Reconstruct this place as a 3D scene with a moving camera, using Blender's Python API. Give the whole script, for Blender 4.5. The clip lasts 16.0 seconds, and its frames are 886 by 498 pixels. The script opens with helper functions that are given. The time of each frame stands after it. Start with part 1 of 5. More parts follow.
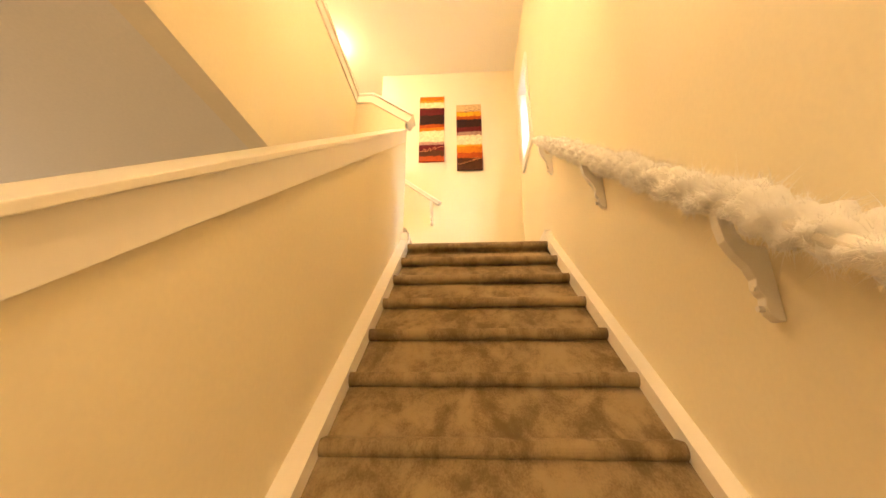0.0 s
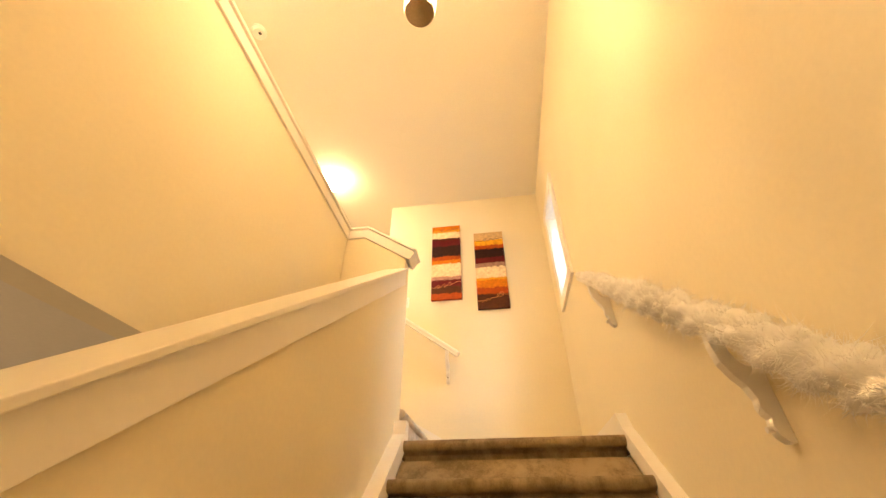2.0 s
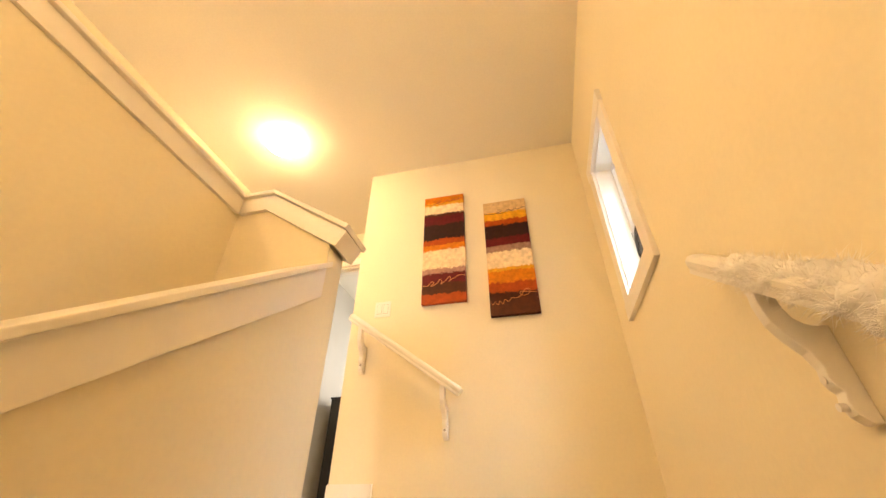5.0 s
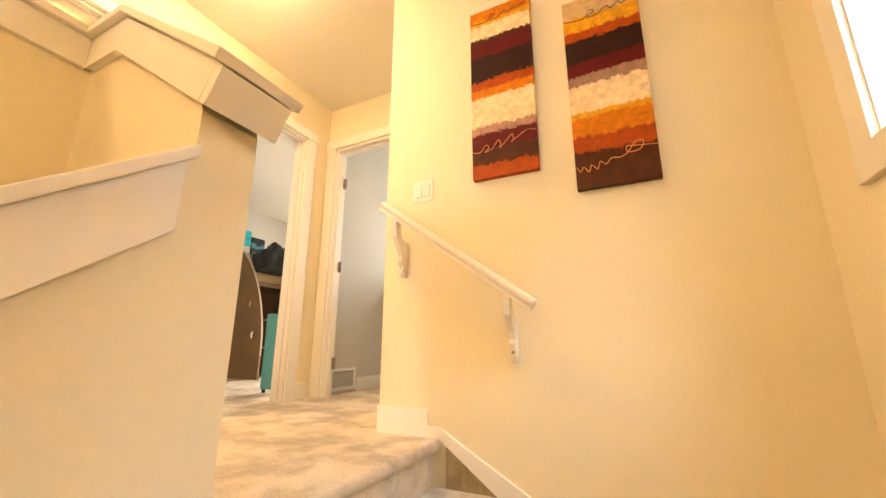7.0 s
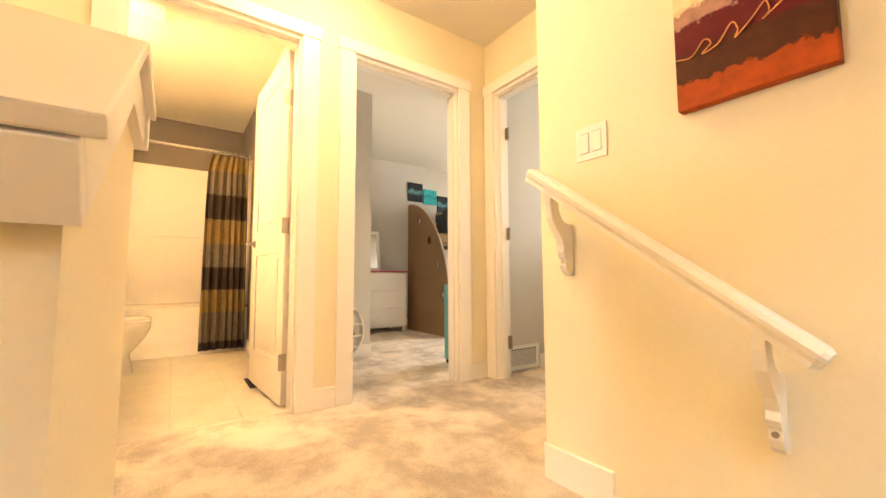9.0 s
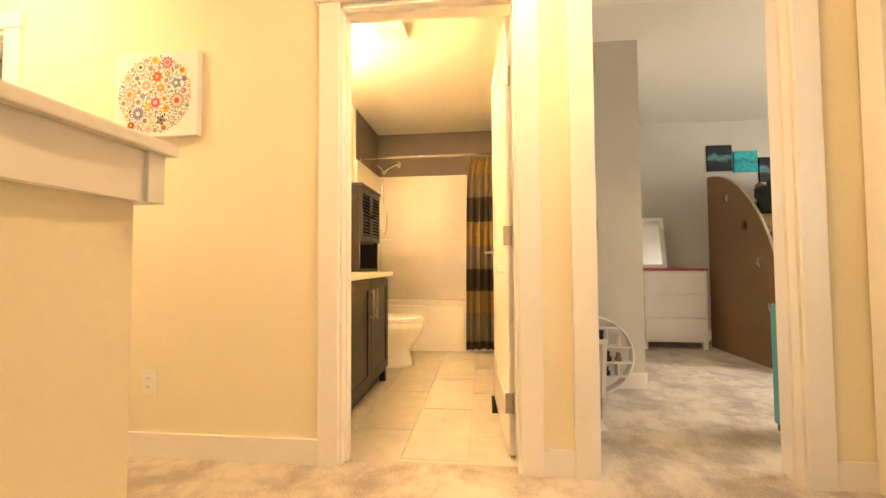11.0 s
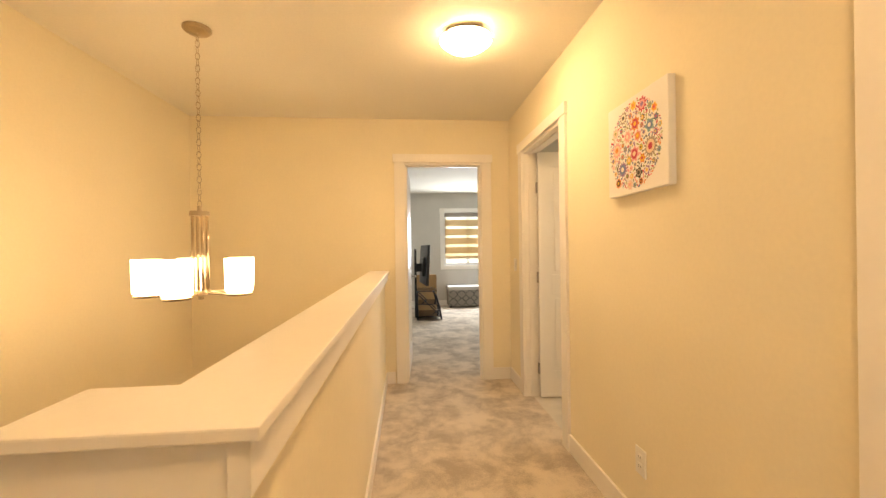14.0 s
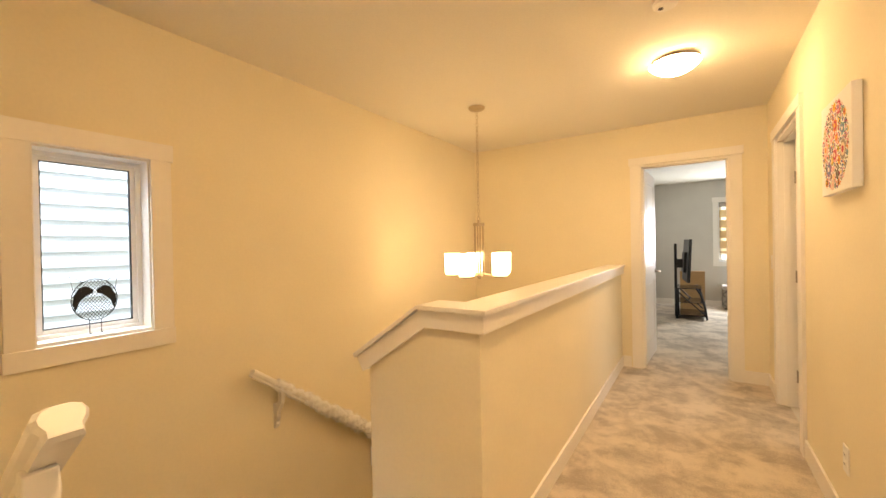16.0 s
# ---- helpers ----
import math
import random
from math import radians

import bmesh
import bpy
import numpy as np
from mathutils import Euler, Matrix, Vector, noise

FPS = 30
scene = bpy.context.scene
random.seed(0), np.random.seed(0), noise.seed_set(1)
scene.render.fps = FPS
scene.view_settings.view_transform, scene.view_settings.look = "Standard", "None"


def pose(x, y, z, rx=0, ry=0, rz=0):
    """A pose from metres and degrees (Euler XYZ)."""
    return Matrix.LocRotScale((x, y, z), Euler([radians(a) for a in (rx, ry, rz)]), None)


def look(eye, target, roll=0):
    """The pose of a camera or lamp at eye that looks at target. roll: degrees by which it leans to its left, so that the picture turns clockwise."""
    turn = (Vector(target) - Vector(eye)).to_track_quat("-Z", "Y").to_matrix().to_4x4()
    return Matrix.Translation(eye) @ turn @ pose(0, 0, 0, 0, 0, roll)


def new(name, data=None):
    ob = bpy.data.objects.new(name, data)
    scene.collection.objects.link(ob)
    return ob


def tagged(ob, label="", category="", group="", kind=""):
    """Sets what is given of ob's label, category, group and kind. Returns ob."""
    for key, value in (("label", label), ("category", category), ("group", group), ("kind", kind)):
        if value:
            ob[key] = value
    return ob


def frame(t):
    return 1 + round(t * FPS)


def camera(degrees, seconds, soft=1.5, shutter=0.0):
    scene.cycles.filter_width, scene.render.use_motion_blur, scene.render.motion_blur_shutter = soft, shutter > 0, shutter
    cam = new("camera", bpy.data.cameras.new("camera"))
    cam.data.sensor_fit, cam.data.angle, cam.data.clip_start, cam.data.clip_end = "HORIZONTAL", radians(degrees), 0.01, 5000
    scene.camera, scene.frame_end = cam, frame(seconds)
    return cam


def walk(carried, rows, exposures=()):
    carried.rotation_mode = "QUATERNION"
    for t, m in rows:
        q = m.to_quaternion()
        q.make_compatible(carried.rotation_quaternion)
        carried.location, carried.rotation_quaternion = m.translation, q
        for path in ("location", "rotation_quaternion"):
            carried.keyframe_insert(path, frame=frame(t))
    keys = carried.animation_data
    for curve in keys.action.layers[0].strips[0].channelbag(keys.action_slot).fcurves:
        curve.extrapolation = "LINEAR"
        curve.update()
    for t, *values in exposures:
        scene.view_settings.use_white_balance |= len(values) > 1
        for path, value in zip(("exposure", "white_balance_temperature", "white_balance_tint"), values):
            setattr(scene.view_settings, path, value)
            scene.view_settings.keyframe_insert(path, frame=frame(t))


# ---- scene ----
cam = camera(97.4, 16.0)
PATH = [
    (0, (0.448, 0.396, -1.38), (0.330, 2.286, -0.739), 0.1),
    (0.5, (0.448, 0.59, -1.232), (0.310, 2.406, -0.409), 0.4),
    (1, (0.477, 0.769, -1.072), (0.318, 2.484, -0.120), 0.2),
    (1.5, (0.499, 0.948, -0.905), (0.287, 2.606, 0.189), 0.2),
    (2, (0.495, 1.113, -0.764), (0.270, 2.703, 0.424), 0.0),
    (2.5, (0.557, 1.287, -0.632), (0.308, 2.829, 0.614), -0.3),
    (3, (0.631, 1.492, -0.488), (0.346, 3.003, 0.787), 0.5),
    (5.5, (0.55, 2.411, 0.09), (0.122, 4.086, 1.096), 0.0),
    (6, (0.511, 2.598, 0.2), (0.01, 4.345, 1.035), 0.0),
    (6.5, (0.513, 2.773, 0.276), (-0.129, 4.551, 0.929), 0.1),
    (7, (0.526, 2.919, 0.394), (-0.334, 4.66, 0.874), 0.1),
    (7.5, (0.46, 3.062, 0.448), (-0.606, 4.712, 0.823), -0.2),
    (8, (0.44, 3.185, 0.53), (-0.826, 4.709, 0.807), -0.2),
    (10.5, (0.036, 3.748, 0.881), (-1.953, 3.947, 0.963), -0.4),
    (11, (-0.131, 3.832, 0.894), (-2.118, 3.622, 0.967), -0.4),
    (11.5, (-0.317, 3.863, 0.936), (-2.213, 3.229, 1.01), -0.5),
    (12, (-0.473, 3.859, 1.089), (-2.166, 2.796, 1.156), -0.3),
    (12.5, (-0.578, 3.805, 1.169), (-2.005, 2.404, 1.231), -0.5),
    (13, (-0.633, 3.757, 1.257), (-1.749, 2.099, 1.312), -0.5),
    (13.5, (-0.732, 3.762, 1.289), (-1.434, 1.89, 1.305), -0.8),
    (14, (-0.84, 3.852, 1.278), (-1.021, 1.86, 1.274), -0.8),
    (14.5, (-0.954, 4.024, 1.28), (-0.676, 2.043, 1.269), -1.0),
    (15, (-1.112, 4.242, 1.317), (-0.45, 2.355, 1.301), -1.1),
    (15.5, (-1.244, 4.471, 1.327), (-0.31, 2.703, 1.313), -1.1),
    (16, (-1.297, 4.619, 1.306), (-0.205, 2.944, 1.291), -1.1),
]
EXPOSURES = [(0.0, 3.8), (1.5, 3.6), (3.0, 3.25), (6.0, 3.22), (8.0, 3.32), (11.0, 3.05), (12.5, 2.75), (14.0, 2.53), (16.0, 2.62)]
walk(cam, [(t, look(eye, target, roll)) for t, eye, target, roll in PATH], EXPOSURES)

# ---- world, exposure, light from outside and added fill lamps ----
world = bpy.data.worlds.new("world")
scene.world = world
world.use_nodes = True
wn = world.node_tree
sky = wn.nodes.new("ShaderNodeTexSky")
sky.sky_type = "NISHITA"
sky.sun_disc = False
sky.sun_elevation = radians(40)
sky.sun_rotation = radians(200)
wn.links.new(sky.outputs["Color"], wn.nodes["Background"].inputs["Color"])
wn.nodes["Background"].inputs["Strength"].default_value = 0.055

sun = new("sun", bpy.data.lights.new("sun", "SUN"))
sun.data.energy, sun.data.angle, sun.data.color = 1.0, radians(12), (1.0, 0.96, 0.9)
sun.matrix_world = look((0, 0, 20), (-6, 10, 9))


def area_lamp(name, eye, target, wide, high, watts, color=(0.92, 0.95, 1.0)):
    """An area lamp: the sky's light at a window, or added fill."""
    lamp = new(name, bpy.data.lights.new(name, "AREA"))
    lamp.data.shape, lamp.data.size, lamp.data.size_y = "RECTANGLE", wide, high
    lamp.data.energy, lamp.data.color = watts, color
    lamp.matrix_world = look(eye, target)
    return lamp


area_lamp("daylight_south_window", (-2.2, -4.80, 1.45), (-2.0, 0, 0.9), 1.0, 1.0, 14, (0.9, 0.94, 1.0))
area_lamp("daylight_kids_window", (-2.75, 8.2, 1.3), (-3.6, 5, -1.6), 1.1, 1.2, 14, (1.0, 0.9, 0.8))
area_lamp("daylight_closet_window", (-0.7, 7.3, 1.5), (-1.0, 5, 1.0), 0.8, 1.2, 3.5, (1.0, 0.93, 0.84))
area_lamp("daylight_stair_window", (2.45, 3.98, 3.35), (0.5, 3.98, 1.0), 2.4, 1.4, 45, (0.86, 0.93, 1.0))
# Added fill that brightens the side room; its window is unseen and invented.
area_lamp("side_room_fill_lamp", (-3.42, 1.25, 1.5), (-1.9, 1.1, 1.4), 0.85, 1.1, 1.6, (1.0, 0.82, 0.6))
# Added warm fill for the lower floor; the wall behind it has no window.
area_lamp("lower_fill_lamp", (-3.9, 1.5, -1.4), (0, 1.5, -1.3), 1.4, 1.2, 3, (1.0, 0.74, 0.5))


# ---- materials ----
def shader(name, color, rough=0.6, metal=0.0, grain=0.0, scale=30.0, bump=0.0, bump_scale=200.0, stain=0.0, stain_scale=2.5, spec=0.5, sharp=0.2, warp=0.0):
    """A surface with fine grain, broad stains and relief."""
    m = bpy.data.materials.new(name)
    m.use_nodes = True
    nt = m.node_tree
    p = nt.nodes["Principled BSDF"]
    p.inputs["Base Color"].default_value = (*color, 1)
    p.inputs["Roughness"].default_value = rough
    p.inputs["Metallic"].default_value = metal
    p.inputs["Specular IOR Level"].default_value = spec
    tc = nt.nodes.new("ShaderNodeTexCoord")
    if grain or stain:
        last = None
        for amount, sc, detail in ((grain, scale, 6.0), (stain, stain_scale, 3.0)):
            if not amount:
                continue
            n = nt.nodes.new("ShaderNodeTexNoise")
            n.inputs["Scale"].default_value, n.inputs["Detail"].default_value = sc, detail
            nt.links.new(tc.outputs["Object"], n.inputs["Vector"])
            r = nt.nodes.new("ShaderNodeMapRange")
            edge = sharp if amount == stain else 0.2
            n.inputs["Distortion"].default_value = warp if amount == stain else 0.0
            r.inputs["From Min"].default_value, r.inputs["From Max"].default_value = 0.5 - edge, 0.5 + edge
            r.inputs["To Min"].default_value, r.inputs["To Max"].default_value = 1 - amount, 1 + amount
            nt.links.new(n.outputs["Fac"], r.inputs["Value"])
            v = nt.nodes.new("ShaderNodeVectorMath")
            v.operation = "SCALE"
            if last is None:
                v.inputs[0].default_value = color
            else:
                nt.links.new(last.outputs[0], v.inputs[0])
            nt.links.new(r.outputs["Result"], v.inputs["Scale"])
            last = v
        nt.links.new(last.outputs[0], p.inputs["Base Color"])
    if bump:
        n = nt.nodes.new("ShaderNodeTexNoise")
        n.inputs["Scale"].default_value, n.inputs["Detail"].default_value = bump_scale, 4.0
        nt.links.new(tc.outputs["Object"], n.inputs["Vector"])
        b = nt.nodes.new("ShaderNodeBump")
        b.inputs["Strength"].default_value, b.inputs["Distance"].default_value = bump, 0.004
        nt.links.new(n.outputs["Fac"], b.inputs["Height"])
        nt.links.new(b.outputs["Normal"], p.inputs["Normal"])
    return m


def glow(name, color, strength):
    m = bpy.data.materials.new(name)
    m.use_nodes = True
    p = m.node_tree.nodes["Principled BSDF"]
    p.inputs["Base Color"].default_value = (0.9, 0.88, 0.84, 1)
    p.inputs["Roughness"].default_value = 0.3
    p.inputs["Emission Color"].default_value = (*color, 1)
    p.inputs["Emission Strength"].default_value = strength
    return m


WARM = (1.0, 0.65, 0.33)
PAINT = shader("wall_paint", (0.83, 0.752, 0.56), 0.9, grain=0.015, scale=60, stain=0.03, stain_scale=1.2, bump=0.05, bump_scale=220, spec=0.15)
CEIL = shader("ceiling_paint", (0.8, 0.76, 0.66), 0.9, grain=0.02, scale=80, bump=0.12, bump_scale=180)
GREY = shader("grey_wall_paint", (0.58, 0.55, 0.49), 0.75, grain=0.015, scale=60, stain=0.03, bump=0.05, bump_scale=260)
TAUPE = shader("taupe_wall_paint", (0.2, 0.17, 0.145), 0.7, grain=0.02, scale=60, stain=0.05, bump=0.12, bump_scale=260)
TRIM = shader("white_trim_paint", (0.85, 0.81, 0.74), 0.38, grain=0.01, scale=40, stain=0.02)


def carpet(name, light, dark, patch, grain, stretch=(1, 1, 1)):
    """Cut pile: soft brushed patches of two sizes, tufts and a rough relief."""
    m = shader(name, light, 0.97, bump=1.0, bump_scale=420, spec=0.08)
    nt = m.node_tree
    p, tc = nt.nodes["Principled BSDF"], nt.nodes["Texture Coordinate"]
    lie = nt.nodes.new("ShaderNodeMapping")
    lie.inputs["Scale"].default_value = stretch
    nt.links.new(tc.outputs["Object"], lie.inputs["Vector"])
    total = None
    for sc, detail, rough, weight in ((patch, 4.0, 0.62, 1.0), (patch * 3.1, 3.0, 0.6, 0.4), (130.0, 2.0, 0.5, grain)):
        n = nt.nodes.new("ShaderNodeTexNoise")
        n.inputs["Scale"].default_value, n.inputs["Detail"].default_value, n.inputs["Roughness"].default_value = sc, detail, rough
        n.inputs["Distortion"].default_value = 0.35 if sc == patch else 0.0
        nt.links.new(lie.outputs["Vector"], n.inputs["Vector"])
        k = nt.nodes.new("ShaderNodeMath")
        k.operation = "MULTIPLY_ADD"
        k.inputs[1].default_value, k.inputs[2].default_value = weight, 0.0
        nt.links.new(n.outputs["Fac"], k.inputs[0])
        if total is not None:
            nt.links.new(total, k.inputs[2])
        total = k.outputs[0]
    half = (1.4 + grain) / 2
    r = nt.nodes.new("ShaderNodeMapRange")
    r.interpolation_type = "SMOOTHSTEP"
    r.inputs["From Min"].default_value, r.inputs["From Max"].default_value = half - 0.2, half + 0.17
    nt.links.new(total, r.inputs["Value"])
    mix = nt.nodes.new("ShaderNodeMix")
    mix.data_type = "RGBA"
    mix.inputs["A"].default_value, mix.inputs["B"].default_value = (*dark, 1), (*light, 1)
    nt.links.new(r.outputs["Result"], mix.inputs["Factor"])
    nt.links.new(mix.outputs["Result"], p.inputs["Base Color"])
    return m


CARPET = carpet("beige_carpet", (0.74, 0.65, 0.53), (0.45, 0.385, 0.31), 3.4, 0.35)
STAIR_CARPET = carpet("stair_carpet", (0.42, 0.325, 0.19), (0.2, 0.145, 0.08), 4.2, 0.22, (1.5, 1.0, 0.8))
TILE = shader("floor_tile", (0.62, 0.57, 0.47), 0.35, grain=0.05, scale=12, stain=0.06, stain_scale=3, bump=0.03)
SIDING = shader("white_siding", (0.75, 0.78, 0.82), 0.6, grain=0.03, scale=20, stain=0.03)


# ---- mesh helpers ----
def bx(bm, x0, x1, y0, y1, z0, z1):
    v = [bm.verts.new((x, y, z)) for x in (x0, x1) for y in (y0, y1) for z in (z0, z1)]
    for f in ((0, 1, 3, 2), (4, 6, 7, 5), (0, 4, 5, 1), (2, 3, 7, 6), (0, 2, 6, 4), (1, 5, 7, 3)):
        bm.faces.new([v[i] for i in f])
    return v


def boxes(*rows):
    bm = bmesh.new()
    for r in rows:
        bx(bm, *r)
    return bm


def prism(pts, axis, a, b, bm=None):
    """A polygon in the plane across axis, drawn out from a to b. pts: (u, v) in the order of the other two axes."""
    bm = bm or bmesh.new()
    i = "xyz".index(axis)

    def at(u, v, w):
        c = [u, v]
        c.insert(i, w)
        return bm.verts.new(c)

    lo = [at(u, v, a) for u, v in pts]
    hi = [at(u, v, b) for u, v in pts]
    n = len(pts)
    bm.faces.new(lo)
    bm.faces.new(hi[::-1])
    for k in range(n):
        bm.faces.new((lo[k], hi[k], hi[(k + 1) % n], lo[(k + 1) % n]))
    bmesh.ops.recalc_face_normals(bm, faces=bm.faces)
    return bm


def tube(bm, pts, r, sides=10, closed=False):
    """A round bar along pts; r is one radius or one for each point."""
    pts = [Vector(p) for p in pts]
    rings = []
    n = len(pts)
    for k, p in enumerate(pts):
        a = pts[(k - 1) % n] if (closed or k) else p
        b = pts[(k + 1) % n] if (closed or k < n - 1) else p
        d = (b - a).normalized()
        side = d.orthogonal().normalized() if abs(d.z) > 0.99 else d.cross(Vector((0, 0, 1))).normalized()
        up = side.cross(d)
        rad = r[k] if isinstance(r, (list, tuple)) else r
        rings.append([bm.verts.new(p + rad * (math.cos(q) * side + math.sin(q) * up)) for q in [2 * math.pi * j / sides for j in range(sides)]])
    for k in range(n if closed else n - 1):
        a, b = rings[k], rings[(k + 1) % n]
        for j in range(sides):
            bm.faces.new((a[j], a[(j + 1) % sides], b[(j + 1) % sides], b[j]))
    if not closed:
        bm.faces.new(rings[0][::-1])
        bm.faces.new(rings[-1])
    bmesh.ops.recalc_face_normals(bm, faces=bm.faces)
    return bm


def lathe(profile, sides=32, bm=None, cx=0.0, cy=0.0):
    """A profile of (radius, z) turned round the vertical axis at cx, cy."""
    bm = bm or bmesh.new()
    rings = []
    for r, z in profile:
        if r < 1e-5:
            rings.append([bm.verts.new((cx, cy, z))])
        else:
            rings.append([bm.verts.new((cx + r * math.cos(2 * math.pi * j / sides), cy + r * math.sin(2 * math.pi * j / sides), z)) for j in range(sides)])
    for a, b in zip(rings, rings[1:]):
        for j in range(sides):
            k = (j + 1) % sides
            if len(a) == 1 and len(b) > 1:
                bm.faces.new((a[0], b[j], b[k]))
            elif len(b) == 1 and len(a) > 1:
                bm.faces.new((a[j], a[k], b[0]))
            elif len(a) > 1:
                bm.faces.new((a[j], a[k], b[k], b[j]))
    bmesh.ops.recalc_face_normals(bm, faces=bm.faces)
    return bm


def mesh_object(name, bm, material, smooth=False, bevel=0.0):
    if bevel:
        bmesh.ops.remove_doubles(bm, verts=bm.verts, dist=1e-5)
        bmesh.ops.bevel(bm, geom=[e for e in bm.edges if e.is_manifold and e.calc_face_angle(0) > 0.5], offset=bevel, segments=2, affect="EDGES", profile=0.6)
    me = bpy.data.meshes.new(name)
    if smooth:
        for f in bm.faces:
            f.smooth = True
    bm.to_mesh(me)
    bm.free()
    me.materials.append(material)
    return new(name, me)


def part(name, bm, material, parent, label="", smooth=False, bevel=0.0):
    ob = mesh_object(name, bm, material, smooth, bevel)
    ob.parent = parent
    ob.matrix_parent_inverse = parent.matrix_world.inverted()
    if label:
        ob["label"] = label
    return ob


def thing(name, x, y, z, label, category, group="", kind="", turn=0):
    """The empty at a thing's base; its parts are built in the world and then hang on it."""
    ob = new(name)
    ob.matrix_world = pose(x, y, z, 0, 0, turn)
    ob.empty_display_size = 0.1
    return tagged(ob, label, category, group, kind)


def structure(name, bm, material, label, category, bevel=0.0):
    return tagged(mesh_object(name, bm, material, bevel=bevel), label, category, kind="structure")


# ---- the plan, in metres; the upper hall's floor is z = 0 ----
EAST, WEST, SOUTH, NORTH = 1.115, -1.835, 0.13, 4.565   # inner faces
HALL_NORTH = 5.35
CEILING, HEAD = 2.51, 2.095
LOWER, SOFFIT = -2.734, -0.285
RISE, RUN = 0.1952, 0.2580
LANDING = -0.373
TOP_NOSE = 3.203          # y of the landing's edge over the long flight

# ---- walls ----
structure("wall_east", boxes(
    (EAST, EAST + 0.14, -2.5, 3.735, LOWER, CEILING), (EAST, EAST + 0.14, 4.183, 4.70, LOWER, CEILING),
    (EAST, EAST + 0.14, 3.735, 4.183, LOWER, 0.898), (EAST, EAST + 0.14, 3.735, 4.183, 1.79, CEILING)), PAINT,
    "cream painted stairwell wall with a window opening", "wall")
structure("wall_north", boxes((-0.625, EAST, NORTH, NORTH + 0.12, LOWER, CEILING), (-0.625, -0.505, NORTH + 0.12, HALL_NORTH, -0.039, CEILING)), PAINT,
    "cream painted wall at the stair landing", "wall")
structure("wall_west", boxes(
    (WEST - 0.12, WEST, 0.04, 0.585, -0.039, CEILING), (WEST - 0.12, WEST, 0.585, 1.43, HEAD, CEILING), (WEST - 0.12, WEST, 1.43, 3.175, -0.039, CEILING),
    (WEST - 0.12, WEST, 3.175, 3.985, HEAD, CEILING), (WEST - 0.12, WEST, 3.985, 4.288, -0.039, CEILING), (WEST - 0.12, WEST, 4.288, 5.095, HEAD, CEILING),
    (WEST - 0.12, WEST, 5.095, 5.47, -0.039, CEILING)), PAINT, "cream painted hall wall with three door openings", "wall")
structure("wall_south", boxes(
    (-0.81, -0.535, 0.04, SOUTH, -0.039, CEILING), (-0.535, EAST, 0.04, SOUTH, SOFFIT, CEILING), (-1.565, -0.81, 0.04, SOUTH, HEAD, CEILING), (WEST, -1.565, 0.04, SOUTH, -0.039, CEILING)), PAINT,
    "cream painted end wall of the hall", "wall")
structure("wall_hall_north", boxes(
    (WEST, -1.74, HALL_NORTH, HALL_NORTH + 0.12, -0.039, CEILING), (-1.74, -0.91, HALL_NORTH, HALL_NORTH + 0.12, HEAD, CEILING),
    (-0.91, -0.505, HALL_NORTH, HALL_NORTH + 0.12, -0.039, CEILING)), PAINT, "cream painted wall with a doorway", "wall")
structure("ceiling", boxes((WEST - 0.06, EAST + 0.14, 0.10, HALL_NORTH + 0.06, CEILING, CEILING + 0.1)), CEIL, "smooth off-white ceiling", "ceiling")

# hall floor, on its slab
structure("floor_hall", boxes((WEST - 0.06, -0.56, 0.10, HALL_NORTH + 0.06, -0.04, 0.0), (-0.56, -0.34, 3.33, NORTH, -0.04, 0.0)), CARPET,
    "plush beige-grey carpet on the upper hall floor", "carpet")
structure("ceiling_lower", boxes((-4.0, -0.622, -2.5, NORTH, SOFFIT, -0.04), (-0.535, EAST, -2.5, 0.04, SOFFIT, -0.04)), CEIL, "plain ceiling of the lower floor", "ceiling")
structure("floor_lower", boxes((-4.0, EAST + 0.14, -2.5, 4.65, LOWER - 0.1, LOWER)), CARPET, "beige carpet on the lower floor", "carpet")
structure("wall_lower", boxes((-4.12, -4.0, -2.5, 4.65, LOWER, -0.04), (-4.12, EAST + 0.14, -2.62, -2.5, LOWER, -0.04), (-4.0, -0.625, NORTH, NORTH + 0.12, LOWER, SOFFIT)), GREY,
    "plain grey walls of the lower floor", "wall")

# ---- half walls with sloping caps ----
def slope_wall():
    """The wall beside the long flight, with its fascia boards and cap."""
    w = thing("half_wall_stair", -0.07, 1.5, LOWER, "cream half wall beside the stairs with a sloping white cap", "half wall", kind="structure")
    k = 0.757
    top = lambda y: 0.648 - k * (3.18 - y)
    y0, y1 = 0.05, 3.247
    part("wall_body", prism([(y0, LOWER), (y1, LOWER), (y1, top(y1) - 0.02), (y0, top(y0) - 0.02)], "x", -0.18, -0.065), PAINT, w)
    for x0, x1 in ((-0.065, -0.049), (-0.196, -0.18)):
        part("fascia", prism([(y0, top(y0) - 0.131), (3.226, top(3.226) - 0.131), (3.226, top(3.226) - 0.022), (y0, top(y0) - 0.022)], "x", x0, x1), TRIM, w, "white painted fascia board", bevel=0.0015)
    part("cap", prism([(y0 - 0.01, top(y0 - 0.01) - 0.022), (3.236, top(3.236) - 0.022), (3.236, top(3.236)), (y0 - 0.01, top(y0 - 0.01))], "x", -0.21, -0.034), TRIM, w, "white painted cap board", bevel=0.003)
    part("skirt_board", prism([(0.3, LOWER), (3.30, LANDING), (3.30, LANDING + 0.10), (3.235, LANDING + 0.10), (3.225, LANDING + 0.032), (TOP_NOSE - 12 * RUN, LANDING + 0.014 - 12 * RISE), (TOP_NOSE - 12 * RUN, LOWER)], "x", -0.065, 0.0), TRIM, w, "white skirt board")
    return w


